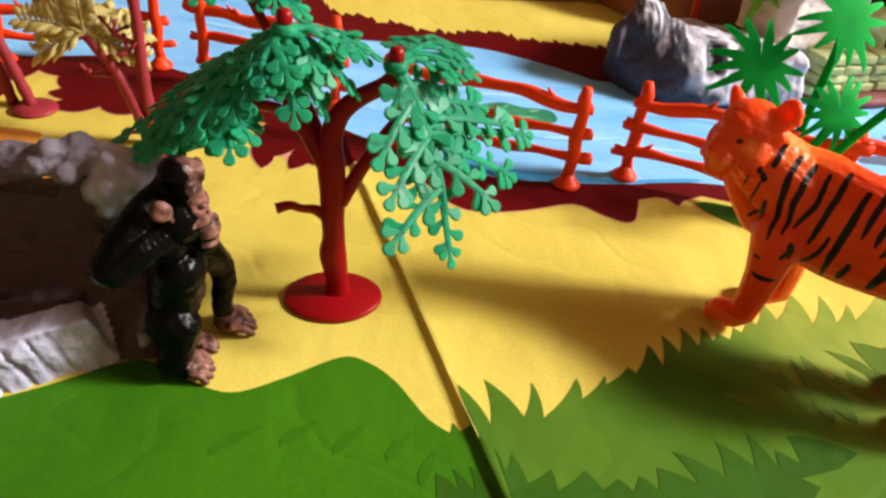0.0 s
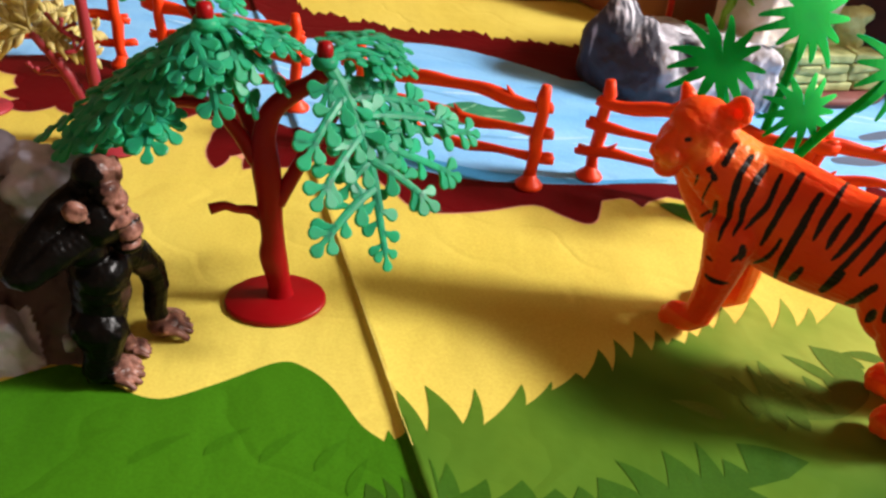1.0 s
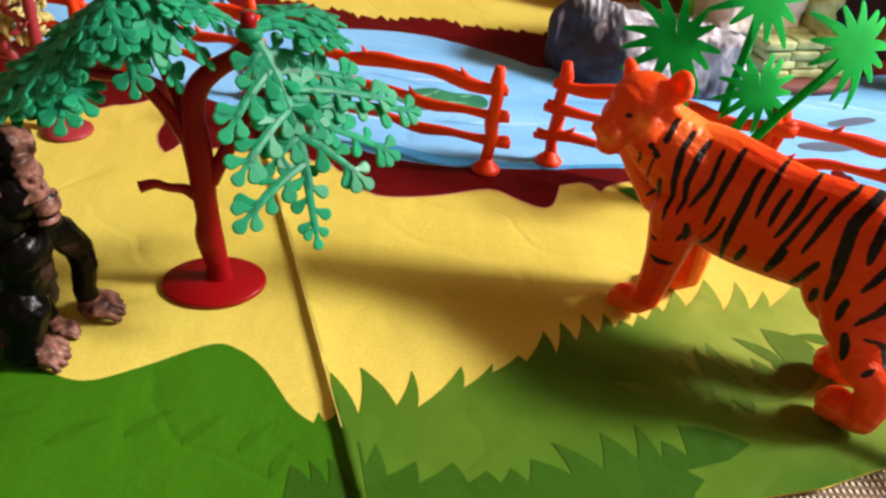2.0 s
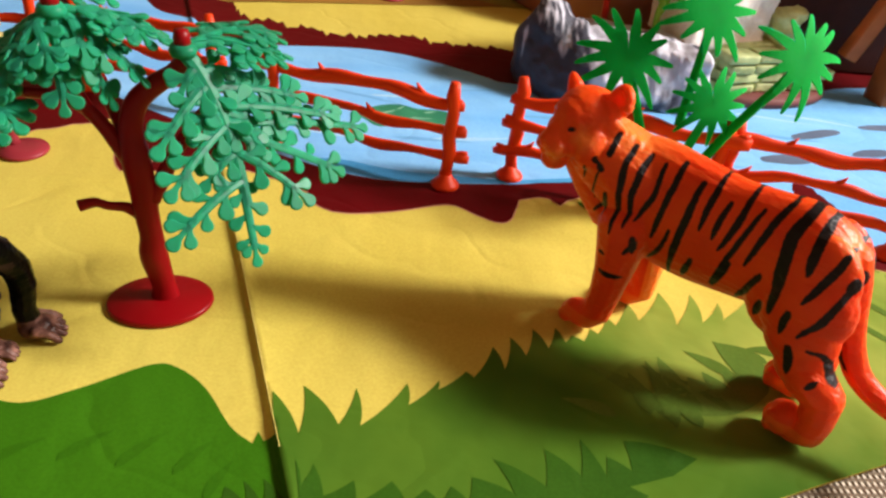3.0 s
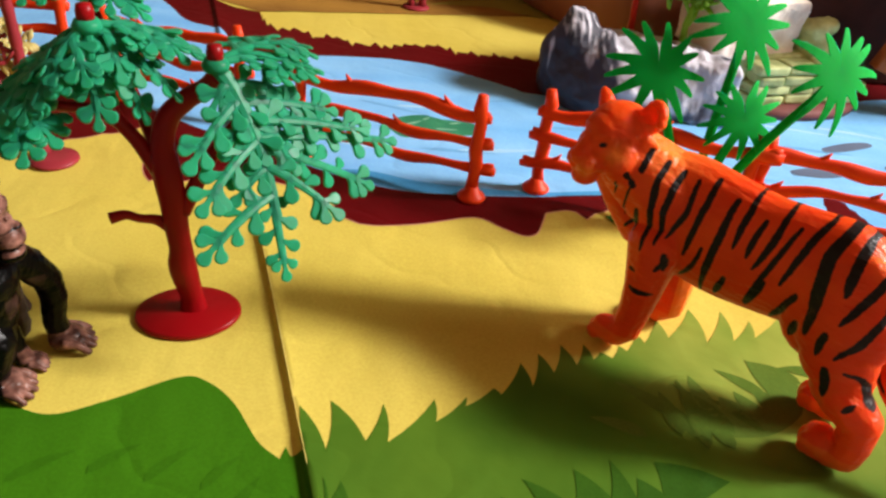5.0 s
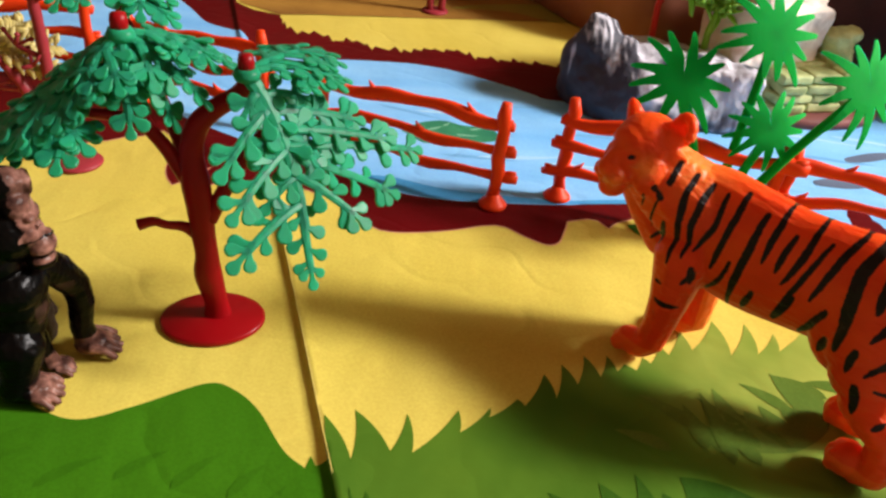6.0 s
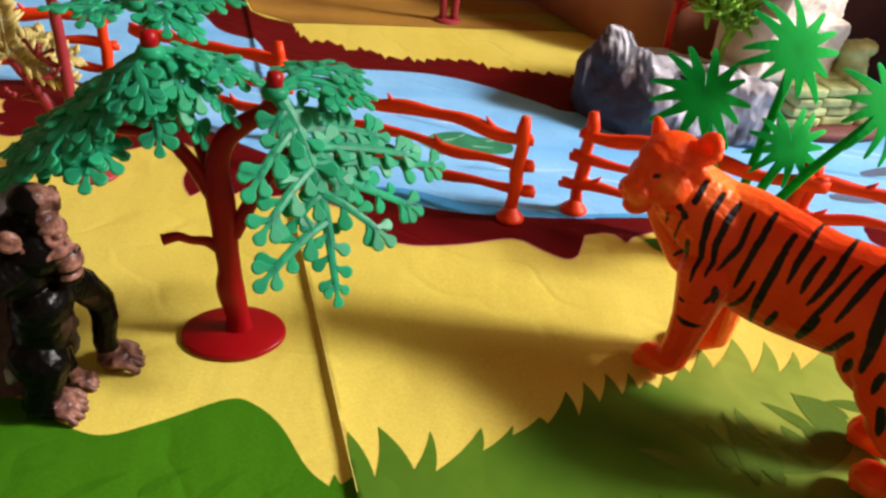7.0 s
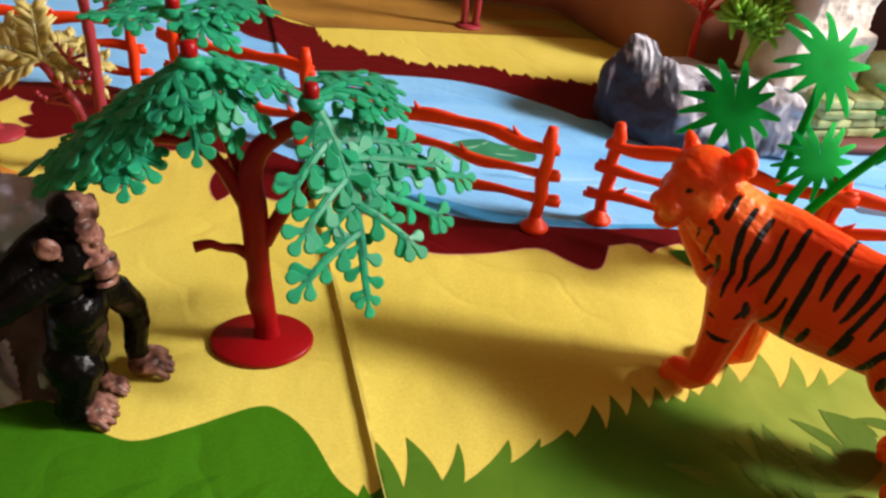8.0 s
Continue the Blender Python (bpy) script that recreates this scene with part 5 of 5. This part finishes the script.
def cave_rock():
    """Moulded rock: craggy crest over a dark hollow with a gap below it, and a grooved pale step in front."""
    bm = bmesh.new()
    # crest and the grey shoulder beside the hollow
    chain(bm, [(-0.060, -0.012, 0.0590, 0.0075), (-0.072, -0.010, 0.0600, 0.0065), (-0.084, -0.010, 0.0602, 0.0058), (-0.098, -0.010, 0.0585, 0.0055), (-0.130, -0.010, 0.0560, 0.0060)])
    chain(bm, [(-0.056, -0.012, 0.004, 0.009), (-0.056, -0.012, 0.030, 0.0085), (-0.055, -0.012, 0.052, 0.0085)])
    rnd = random.Random(31)
    for _ in range(30):
        x = rnd.uniform(-0.118, -0.052)
        r = rnd.uniform(0.0026, 0.0050)
        add_ball(bm, scaled(x, -0.012 + rnd.uniform(-0.005, 0.004), 0.0605 + 0.10 * min(0, x + 0.085) + rnd.uniform(-0.002, 0.004), r * 1.3, r, r * 0.9), 2)
    for _ in range(26):
        r = rnd.uniform(0.0030, 0.0062)
        add_ball(bm, scaled(rnd.uniform(-0.070, -0.050), -0.016 + rnd.uniform(-0.004, 0.002), rnd.uniform(0.036, 0.061), r * 1.1, r * 0.8, r), 2)
    # wall of the hollow, leaning forward to the foot
    prism(bm, [(-0.054, -0.034), (-0.150, -0.034), (-0.150, 0.004), (-0.054, 0.004)], [(-0.060, -0.014), (-0.150, -0.014), (-0.150, 0.004), (-0.060, 0.004)], -0.001, 0.030)
    prism(bm, [(-0.060, -0.014), (-0.150, -0.014), (-0.150, 0.004), (-0.060, 0.004)], [(-0.064, -0.010), (-0.150, -0.010), (-0.150, 0.002), (-0.064, 0.002)], 0.028, 0.047)
    prism(bm, [(-0.062, -0.013), (-0.084, -0.013), (-0.084, 0.002), (-0.062, 0.002)], [(-0.062, -0.011), (-0.080, -0.011), (-0.080, 0.002), (-0.062, 0.002)], 0.044, 0.060)
    add_ball(bm, scaled(-0.0565, -0.0335, 0.0105, 0.0026, 0.0030, 0.0040), 2)
    # the step
    prism(bm, [(-0.0645, -0.0337), (-0.1300, -0.0720), (-0.1450, -0.0450), (-0.0760, -0.0120)], [(-0.0725, -0.0360), (-0.1290, -0.0675), (-0.1420, -0.0450), (-0.0800, -0.0180)], -0.001, 0.0190)
    me = fused(bm, "cave_rock", 0.0008, 4, 0.5)
    along = Vector((-0.864, -0.503, 0))
    front = Vector((0.503, -0.864, 0))
    corner = Vector((-0.0645, -0.0337, 0))
    brown, moves = [], []
    for v in me.vertices:
        x, y, z = v.co
        q = v.co - corner
        s, out = q.dot(along), q.dot(front)
        step = out > -0.016 + 0.2 * z and s > 0.001 and z < 0.0226
        groove = 0.0
        if step and z < 0.0180:
            wave = math.cos(2 * math.pi * (s - 0.34 * z + 0.0008 * math.sin(s * 300)) / 0.0066)
            groove = max(0.0, wave) ** 3 * min(1, (0.0190 - z) / 0.004) * (0.35 + 0.65 * min(1, max(0, (s - 0.020) / 0.012))) * (0.8 + 0.6 * noise.noise(Vector((s * 140, 0, 3))))
            moves.append((v, v.normal * -0.0024 * groove))
        if step:
            # deep grooves are browned as well, standing in for their shade
            brown.append(min(1.0, max(0.0, groove * 1.4 - 0.6)))
            continue
        grey = min(1, max(0, (x + 0.0715) / 0.004)) * min(1, max(0, (z - 0.034 - 0.9 * (-0.052 - x)) / 0.006)) + 0.24 * min(1, max(0, (z - 0.052) / 0.003))
        spot = math.exp(-((x + 0.0565) ** 2 + (z - 0.0105) ** 2) / 0.0034 ** 2)
        brown.append(min(1.0, max(0.0, 1 - max(grey * (0.8 + 0.5 * noise.noise(v.co * 150)), spot))))
    for v, m in moves:
        v.co += m
    roughened(me, 0.0014, 105)
    roughened(me, 0.0004, 330)
    store(me, "brown", brown)
    me.materials.append(rock_material("grey_rock_paint", (0.32, 0.32, 0.41), (0.64, 0.65, 0.82), (0.072, 0.043, 0.042), 55))
    ob = new("cave_rock", me)
    return tagged(ob, "grey moulded toy rock with brown hollow and grooved step", "toy rock")


cave_rock()


def stream_rock():
    bm = bmesh.new()
    add_ball(bm, scaled(0.222, 0.243, 0.006, 0.054, 0.040, 0.026), 4)
    add_ball(bm, scaled(0.214, 0.236, 0.008, 0.044, 0.036, 0.026), 3)
    add_ball(bm, scaled(0.252, 0.235, 0.010, 0.026, 0.028, 0.024), 3)
    chain(bm, [(0.178, 0.242, 0.010, 0.012), (0.184, 0.246, 0.022, 0.011), (0.187, 0.250, 0.032, 0.008)])
    for k in range(6):
        a = k / 5
        chain(bm, [(0.174 + 0.018 * a, 0.232 - 0.003 * a, 0.014, 0.0030), (0.177 + 0.016 * a, 0.236, 0.026, 0.0034), (0.182 + 0.012 * a, 0.244, 0.038 - 0.003 * a, 0.0032)])
    add_ball(bm, scaled(0.186, 0.240, 0.014, 0.020, 0.020, 0.026), 3)
    add_ball(bm, scaled(0.193, 0.246, 0.024, 0.011, 0.012, 0.015), 3)
    for k in range(8):
        chain(bm, [(0.245 + 0.004 * k, 0.232 - 0.002 * k, 0.036 - 0.001 * k, 0.0035), (0.248 + 0.0042 * k, 0.214 - 0.001 * k, 0.024, 0.0036), (0.249 + 0.0042 * k, 0.206, 0.004, 0.0036)])
    for v in bm.verts:
        v.co.z *= 1.32
        v.co.x -= 0.011
    me = fused(bm, "stream_rock", 0.0012, 4, 0.5)
    for v in me.vertices:
        if v.co.x > 0.195:
            lim = 0.0365 + 0.002 * noise.noise(Vector((v.co.x * 90, v.co.y * 90, 2)))
            v.co.z = min(v.co.z, lim + 0.15 * max(0, v.co.z - lim))
    roughened(me, 0.0022, 60)
    # dark mouth sunk into the front
    mouth = Vector((0.2125, 0.215, 0.029))
    sunk = []
    for v in me.vertices:
        q = v.co - mouth
        k = math.exp(-(q.x / 0.0062) ** 4 - (q.z / 0.0080) ** 4) if v.co.y < 0.232 else 0.0
        sunk.append(k)
        v.co.y += 0.009 * k
    clamp = lambda k: min(1.0, max(0.0, k))
    # painted streaks; the low left flank's shade is also put into the colour
    pale = []
    for v, k in zip(me.vertices, sunk):
        x, y, z = v.co
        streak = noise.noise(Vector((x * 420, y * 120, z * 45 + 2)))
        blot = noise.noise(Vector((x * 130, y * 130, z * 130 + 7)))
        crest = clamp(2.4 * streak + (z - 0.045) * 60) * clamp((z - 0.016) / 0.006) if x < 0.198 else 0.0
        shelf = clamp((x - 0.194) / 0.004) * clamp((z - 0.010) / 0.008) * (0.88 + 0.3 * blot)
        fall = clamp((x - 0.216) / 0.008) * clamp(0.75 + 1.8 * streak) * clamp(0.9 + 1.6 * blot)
        # hollows and mouth are darkened in colour, as their shade
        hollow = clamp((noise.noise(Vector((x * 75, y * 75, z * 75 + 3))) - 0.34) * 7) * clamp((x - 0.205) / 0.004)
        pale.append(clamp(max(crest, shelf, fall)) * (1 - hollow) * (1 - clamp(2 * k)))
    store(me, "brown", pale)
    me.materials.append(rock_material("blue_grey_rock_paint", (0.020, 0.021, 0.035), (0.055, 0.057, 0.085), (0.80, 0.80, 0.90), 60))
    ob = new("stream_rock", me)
    return tagged(ob, "blue grey toy rock with pale painted waterfall", "toy rock")


stream_rock()


# ---------------------------------------------------------------- small plants on the rock
M_CORAL = plastic("coral_red_plastic", (0.72, 0.040, 0.022), 0.35, 0.2, 0.1, 0.15)
M_CORALTIP = plastic("coral_yellow_plastic", (0.75, 0.10, 0.02), 0.4, 0.2, 0.1, 0.15)
M_SHRUB = plastic("shrub_green_plastic", (0.26, 0.56, 0.05), 0.45, 0.3, 0.2, 0.3)
M_MAROON = plastic("maroon_plastic", (0.29, 0.028, 0.038), 0.38, 0.2, 0.25)
M_AMBER = plastic("amber_plastic", (0.54, 0.45, 0.16), 0.35, 0.2, 0.1, 0.7)


def twiggy(name, base, height, spread, stem_mat, leaf_mat, label, category, seed, levels=2, leaf=0.003):
    rnd = random.Random(seed)
    ob = thing(name, label, category, at=base)
    bm, lf = bmesh.new(), bmesh.new()

    def grow(p, d, ln, r, lev):
        e = p + d * ln
        mid = p.lerp(e, 0.5) + Vector((rnd.uniform(-1, 1), rnd.uniform(-1, 1), 0)) * ln * 0.06
        add_tube(bm, [(*p, r), (*mid, r * 0.88), (*e, r * 0.72)], 6)
        if lev == 0:
            for _ in range(8):
                q = (d + Vector((rnd.uniform(-1, 1), rnd.uniform(-1, 1), rnd.uniform(-0.6, 0.8)))).normalized()
                c = e - d * ln * rnd.uniform(0, 0.8)
                m = q.to_track_quat("X", "Z").to_matrix().to_4x4()
                add_ball(lf, Matrix.Translation(c + q * leaf) @ m @ Matrix.Diagonal((leaf * 1.7, leaf * 0.42, leaf * 0.24, 1)), 1)
            return
        for k in range(4 if lev > 1 else 3):
            a = rnd.uniform(0, 6.28)
            q = (d + Vector((math.cos(a), math.sin(a), rnd.uniform(-0.2, 0.3))) * spread).normalized()
            grow(p.lerp(e, rnd.uniform(0.45, 1.0)), q, ln * rnd.uniform(0.45, 0.65), r * 0.6, lev - 1)

    grow(Vector((0, 0, -0.002)), Vector((0.05, 0, 1)).normalized(), height, 0.0024, levels)
    part("stem", bm, stem_mat, ob)
    part("foliage", lf, leaf_mat, ob)
    return ob


twiggy("coral_plant", (0.217, 0.272, 0.036), 0.042, 0.9, M_CORAL, M_CORALTIP, "small red branching toy plant with yellow tips on rock", "toy plant", 21, 2, 0.0022)
twiggy("toy_shrub", (0.2455, 0.252, 0.036), 0.025, 0.85, M_SHRUB, M_SHRUB, "light green bushy plastic toy shrub on the rock", "toy plant", 8, 3, 0.0056)


# ---------------------------------------------------------------- maroon twin trunk trees
def maroon_tree(base, stems, label, seed, foot=(0, 0)):
    rnd = random.Random(seed)
    ob = thing("twin_trunk_tree", label, "toy tree", "maroon toy trees", at=(*base, ground(*base)))
    bm = bmesh.new()
    add_lathe(bm, [(0, 0), (0.0105, 0), (0.011, 0.0007), (0.0105, 0.0018), (0.005, 0.0024), (0, 0.0026)], 40)
    bmesh.ops.translate(bm, vec=(*foot, 0), verts=bm.verts)
    part("base_disc", bm, M_MAROON, ob)
    for rows, twigs in stems:
        bm = bmesh.new()
        full = spline(rows, 8)
        full = [(*r[:3], r[3] * (1.0 + (0.10 if k % 3 == 0 else -0.03))) for k, r in enumerate(full)]
        add_tube(bm, full, 10)
        st = part("trunk", bm, M_MAROON, ob)
        for u, dx, dz in twigs:
            p = Vector(full[int(u * (len(full) - 1))][:3])
            bm = bmesh.new()
            e = p + Vector((dx, -0.002, dz))
            add_tube(bm, [(*p, 0.0014), (*p.lerp(e, 0.5), 0.0012), (*e, 0.0010)], 6)
            for _ in range(3):
                q = e + Vector((rnd.uniform(-0.006, 0.006), rnd.uniform(-0.003, 0.003), rnd.uniform(0.002, 0.007)))
                add_tube(bm, [(*e, 0.0009), (*q, 0.0008)], 5)
                add_ball(bm, scaled(*q, 0.0013), 1)
            part("twig", bm, M_MAROON, st)
    return ob


def amber_fan(parent, at, size, face_to, seed):
    """Fern-like plumes of fine needles in clear amber plastic."""
    rnd = random.Random(seed)
    face = Vector(face_to).normalized()
    right = Vector((0, 0, 1)).cross(face).normalized()
    up = face.cross(right)
    p = Vector(at)
    for k in range(7):
        a = radians(-5 + 200 * k / 6 + rnd.uniform(-8, 8))
        d = (right * math.cos(a) + up * math.sin(a) + face * rnd.uniform(-0.4, 0.4)).normalized()
        ln = size * rnd.uniform(0.8, 1.15)
        bm = bmesh.new()
        at_u = lambda u: p + d * ln * u - Vector((0, 0, 0.22 * ln * u * u))
        add_tube(bm, [(*at_u(u / 6), 0.0009 - 0.0006 * u / 6) for u in range(7)], 6)
        q = face.cross(d).normalized()
        for j in range(11):
            u = 0.12 + 0.86 * j / 11
            for sg in (-1, 1):
                w = size * 0.34 * (1 - 0.75 * abs(u - 0.45)) * rnd.uniform(0.8, 1.2)
                e = at_u(u) + (d * 0.8 + q * sg + face * rnd.uniform(-0.4, 0.4)).normalized() * w
                add_tube(bm, [(*at_u(u), 0.0006), (*at_u(u).lerp(e, 0.55), 0.0017), (*e, 0.0005)], 6, 0.25, tuple(face))
        part("plume", bm, M_AMBER, parent, "clear amber plume" if k == 0 else "")


tt = maroon_tree((-0.093, 0.112), [([(-0.001, 0, 0.001, 0.0030), (-0.0025, 0, 0.03, 0.0026), (-0.002, 0, 0.06, 0.0024), (-0.003, 0.0, 0.095, 0.0020), (-0.004, 0, 0.125, 0.0016)], [(0.42, -0.010, 0.006), (0.62, 0.010, 0.006), (0.75, -0.012, 0.012)]),
                                   ([(-0.004, -0.001, 0.001, 0.0030), (-0.0075, -0.001, 0.018, 0.0028), (-0.014, -0.001, 0.036, 0.0026), (-0.0245, -0.001, 0.052, 0.0022)], [(0.66, -0.012, 0.001), (0.8, 0.011, 0.004)])],
                 "maroon plastic toy tree with twin trunks and amber leaves", 2, (0.0045, -0.0035))
amber_fan(tt, (-0.0245, -0.002, 0.053), 0.028, (0.1, -1, 0.7), 4)
maroon_tree((-0.163, 0.141), [([(0, 0, 0.001, 0.0030), (-0.006, 0, 0.025, 0.0027), (-0.014, 0, 0.055, 0.0024), (-0.022, 0, 0.09, 0.0020)], [(0.6, -0.010, 0.006)]),
                              ([(-0.010, 0.002, 0.001, 0.0028), (-0.014, 0.002, 0.025, 0.0025), (-0.022, 0.002, 0.055, 0.0022)], [(0.7, -0.010, 0.006)])],
            "maroon plastic toy tree with twin trunks on the bank", 3, (0.002, -0.002))
maroon_tree((0.078, 0.404), [([(-0.004, 0, 0.001, 0.0032), (-0.005, 0, 0.04, 0.0028), (-0.006, 0, 0.09, 0.0022)], [(0.7, -0.01, 0.008)]), ([(0.005, 0, 0.001, 0.0032), (0.006, 0, 0.04, 0.0028), (0.008, 0, 0.09, 0.0022)], [(0.6, 0.01, 0.008)])],
            "maroon plastic toy tree standing near the brown blanket", 6)


# ---------------------------------------------------------------- ruin, hut and blanket at the back
M_RUIN = rock_material("ruin_green_stone", (0.30, 0.36, 0.13), (0.68, 0.76, 0.34), None, 80)
M_TAN = rock_material("ruin_tan_stone", (0.76, 0.64, 0.54), (0.92, 0.83, 0.74), None, 50)
M_RIM = plastic("ruin_base_paint", (0.20, 0.06, 0.05), 0.6, 0.25, 0.3)
M_HUT = plastic("hut_wood_paint", (0.46, 0.125, 0.03), 0.5, 0.35, 0.4, grain=160)
M_HUTSHADE = plastic("hut_shade", (0.07, 0.02, 0.014), 0.6, 0.3, 0.3)


def ruin():
    ob = thing("toy_ruin", "mossy green and tan moulded toy ruin on a base", "toy ruin", at=(0.325, 0.258, 0.0006))
    ob.scale = (0.95, 1.0, 0.74)
    ob.rotation_euler = (0, 0, radians(16))
    bm = bmesh.new()
    add_lathe(bm, [(0, 0), (1.0, 0), (1.0, 0.005), (0.95, 0.0085), (0, 0.009)], 48)
    for v in bm.verts:
        v.co.x *= 0.060 * (1 + 0.05 * math.sin(3 * v.co.y))
        v.co.y *= 0.034
    part("base", bm, M_RIM, ob)
    rnd = random.Random(14)
    for c in range(4):
        x = -0.045 + rnd.uniform(-0.004, 0.004)
        while x < 0.028 - 0.003 * c:
            w = rnd.uniform(0.016, 0.034)
            bm = bmesh.new()
            add_box(bm, pose(x + w / 2, -0.014 + rnd.uniform(-0.001, 0.001), 0.0125 + c * 0.0088, rnd.uniform(-5, 5), rnd.uniform(-4, 4), rnd.uniform(-6, 6)) @ Matrix.Diagonal((w * 0.92, 0.016, 0.0078, 1)), 0.0018)
            part("stone", bm, M_RUIN, ob)
            x += w
    bm = bmesh.new()
    add_box(bm, pose(-0.012, 0.006, 0.026) @ Matrix.Diagonal((0.070, 0.024, 0.040, 1)), 0.003)
    part("core", bm, M_RUIN, ob)
    bm = bmesh.new()
    add_box(bm, pose(-0.039, 0.018, 0.066, 2, 2, 5) @ Matrix.Diagonal((0.066, 0.046, 0.050, 1)), 0.004)
    add_box(bm, pose(-0.036, 0.022, 0.112, 0, 4, 9) @ Matrix.Diagonal((0.054, 0.044, 0.060, 1)), 0.004)
    me = roughened(fused(bm, "tower", 0.0014, 3), 0.0022, 60)
    part("tower", me, M_TAN, ob, "pale tan block")
    bm = bmesh.new()
    chain(bm, [(0.010, 0.000, 0.044, 0.012), (0.010, 0.000, 0.056, 0.0115), (0.005, 0.000, 0.066, 0.0095), (0.017, 0.000, 0.067, 0.0080)])
    me = roughened(fused(bm, "boulder", 0.0014, 3), 0.0022, 90)
    part("boulder", me, M_RUIN, ob)
    return ob


ruin()


def hut():
    ob = thing("toy_hut", "brown wooden looking toy hut on posts beside river", "toy hut", at=(0.430, 0.262, 0.0006))
    for x, y in ((-0.010, -0.012), (0.075, -0.012), (-0.008, 0.07), (0.075, 0.07)):
        bm = bmesh.new()
        add_box(bm, pose(x, y, 0.055, 0, 0, 5) @ Matrix.Diagonal((0.026, 0.020, 0.11, 1)), 0.002)
        part("post", bm, M_HUT, ob)
    bm = bmesh.new()
    add_box(bm, pose(-0.037, -0.004, 0.054, 0, 20, 0) @ Matrix.Diagonal((0.010, 0.010, 0.06, 1)), 0.0012)
    part("brace", bm, M_HUT, ob)
    bm = bmesh.new()
    add_box(bm, pose(0.03, 0.03, 0.114) @ Matrix.Diagonal((0.15, 0.13, 0.010, 1)), 0.0015)
    part("deck", bm, M_HUT, ob)
    # dark sheet standing in for the shade under the hut
    bm = bmesh.new()
    add_box(bm, pose(0.0, 0.045, 0.055) @ Matrix.Diagonal((0.22, 0.006, 0.108, 1)), 0.001)
    part("under_hut_shade", bm, M_HUTSHADE, ob)
    return ob


hut()


def blanket():
    m, n, l, b = mat_base("brown_blanket", (0.10, 0.028, 0.018), 0.85, 0.2)
    l.new(ramp(n, l, noise_tex(n, l, 9, 4), [(0.3, (0.20, 0.060, 0.034)), (0.7, (0.50, 0.21, 0.125))]), b.inputs["Base Color"])
    bump(n, l, b, noise_tex(n, l, 700, 3), 0.15, 0.0006)
    bm = bmesh.new()
    nx, ny = 70, 26
    grid = []
    for i in range(nx + 1):
        row = []
        for j in range(ny + 1):
            x, v = -0.32 + 0.98 * i / nx, j / ny
            right = min(1, max(0, (x - 0.165) / 0.04))
            y = 0.475 - 0.085 * right - 0.04 * min(1, max(0, (x - 0.205) / 0.03)) + 0.012 * math.sin(x * 14) * (1 - right) + 0.22 * v + 0.02 * noise.noise(Vector((x * 8, v * 3, 1)))
            z = 0.0015 + 0.21 * v ** (0.6 - 0.18 * right) * (1 + 0.12 * math.sin(x * 17 + 1)) + 0.02 * v * noise.noise(Vector((x * 16, v * 6, 4)))
            row.append(bm.verts.new((x, y, z)))
        grid.append(row)
    for i in range(nx):
        for j in range(ny):
            bm.faces.new((grid[i][j], grid[i + 1][j], grid[i + 1][j + 1], grid[i][j + 1]))
    ob = part("blanket", bm, m)
    s = ob.modifiers.new("thickness", "SOLIDIFY")
    s.thickness, s.offset = 0.006, -1
    return tagged(ob, "dark brown blanket bunched up behind the play mat", "blanket")


blanket()
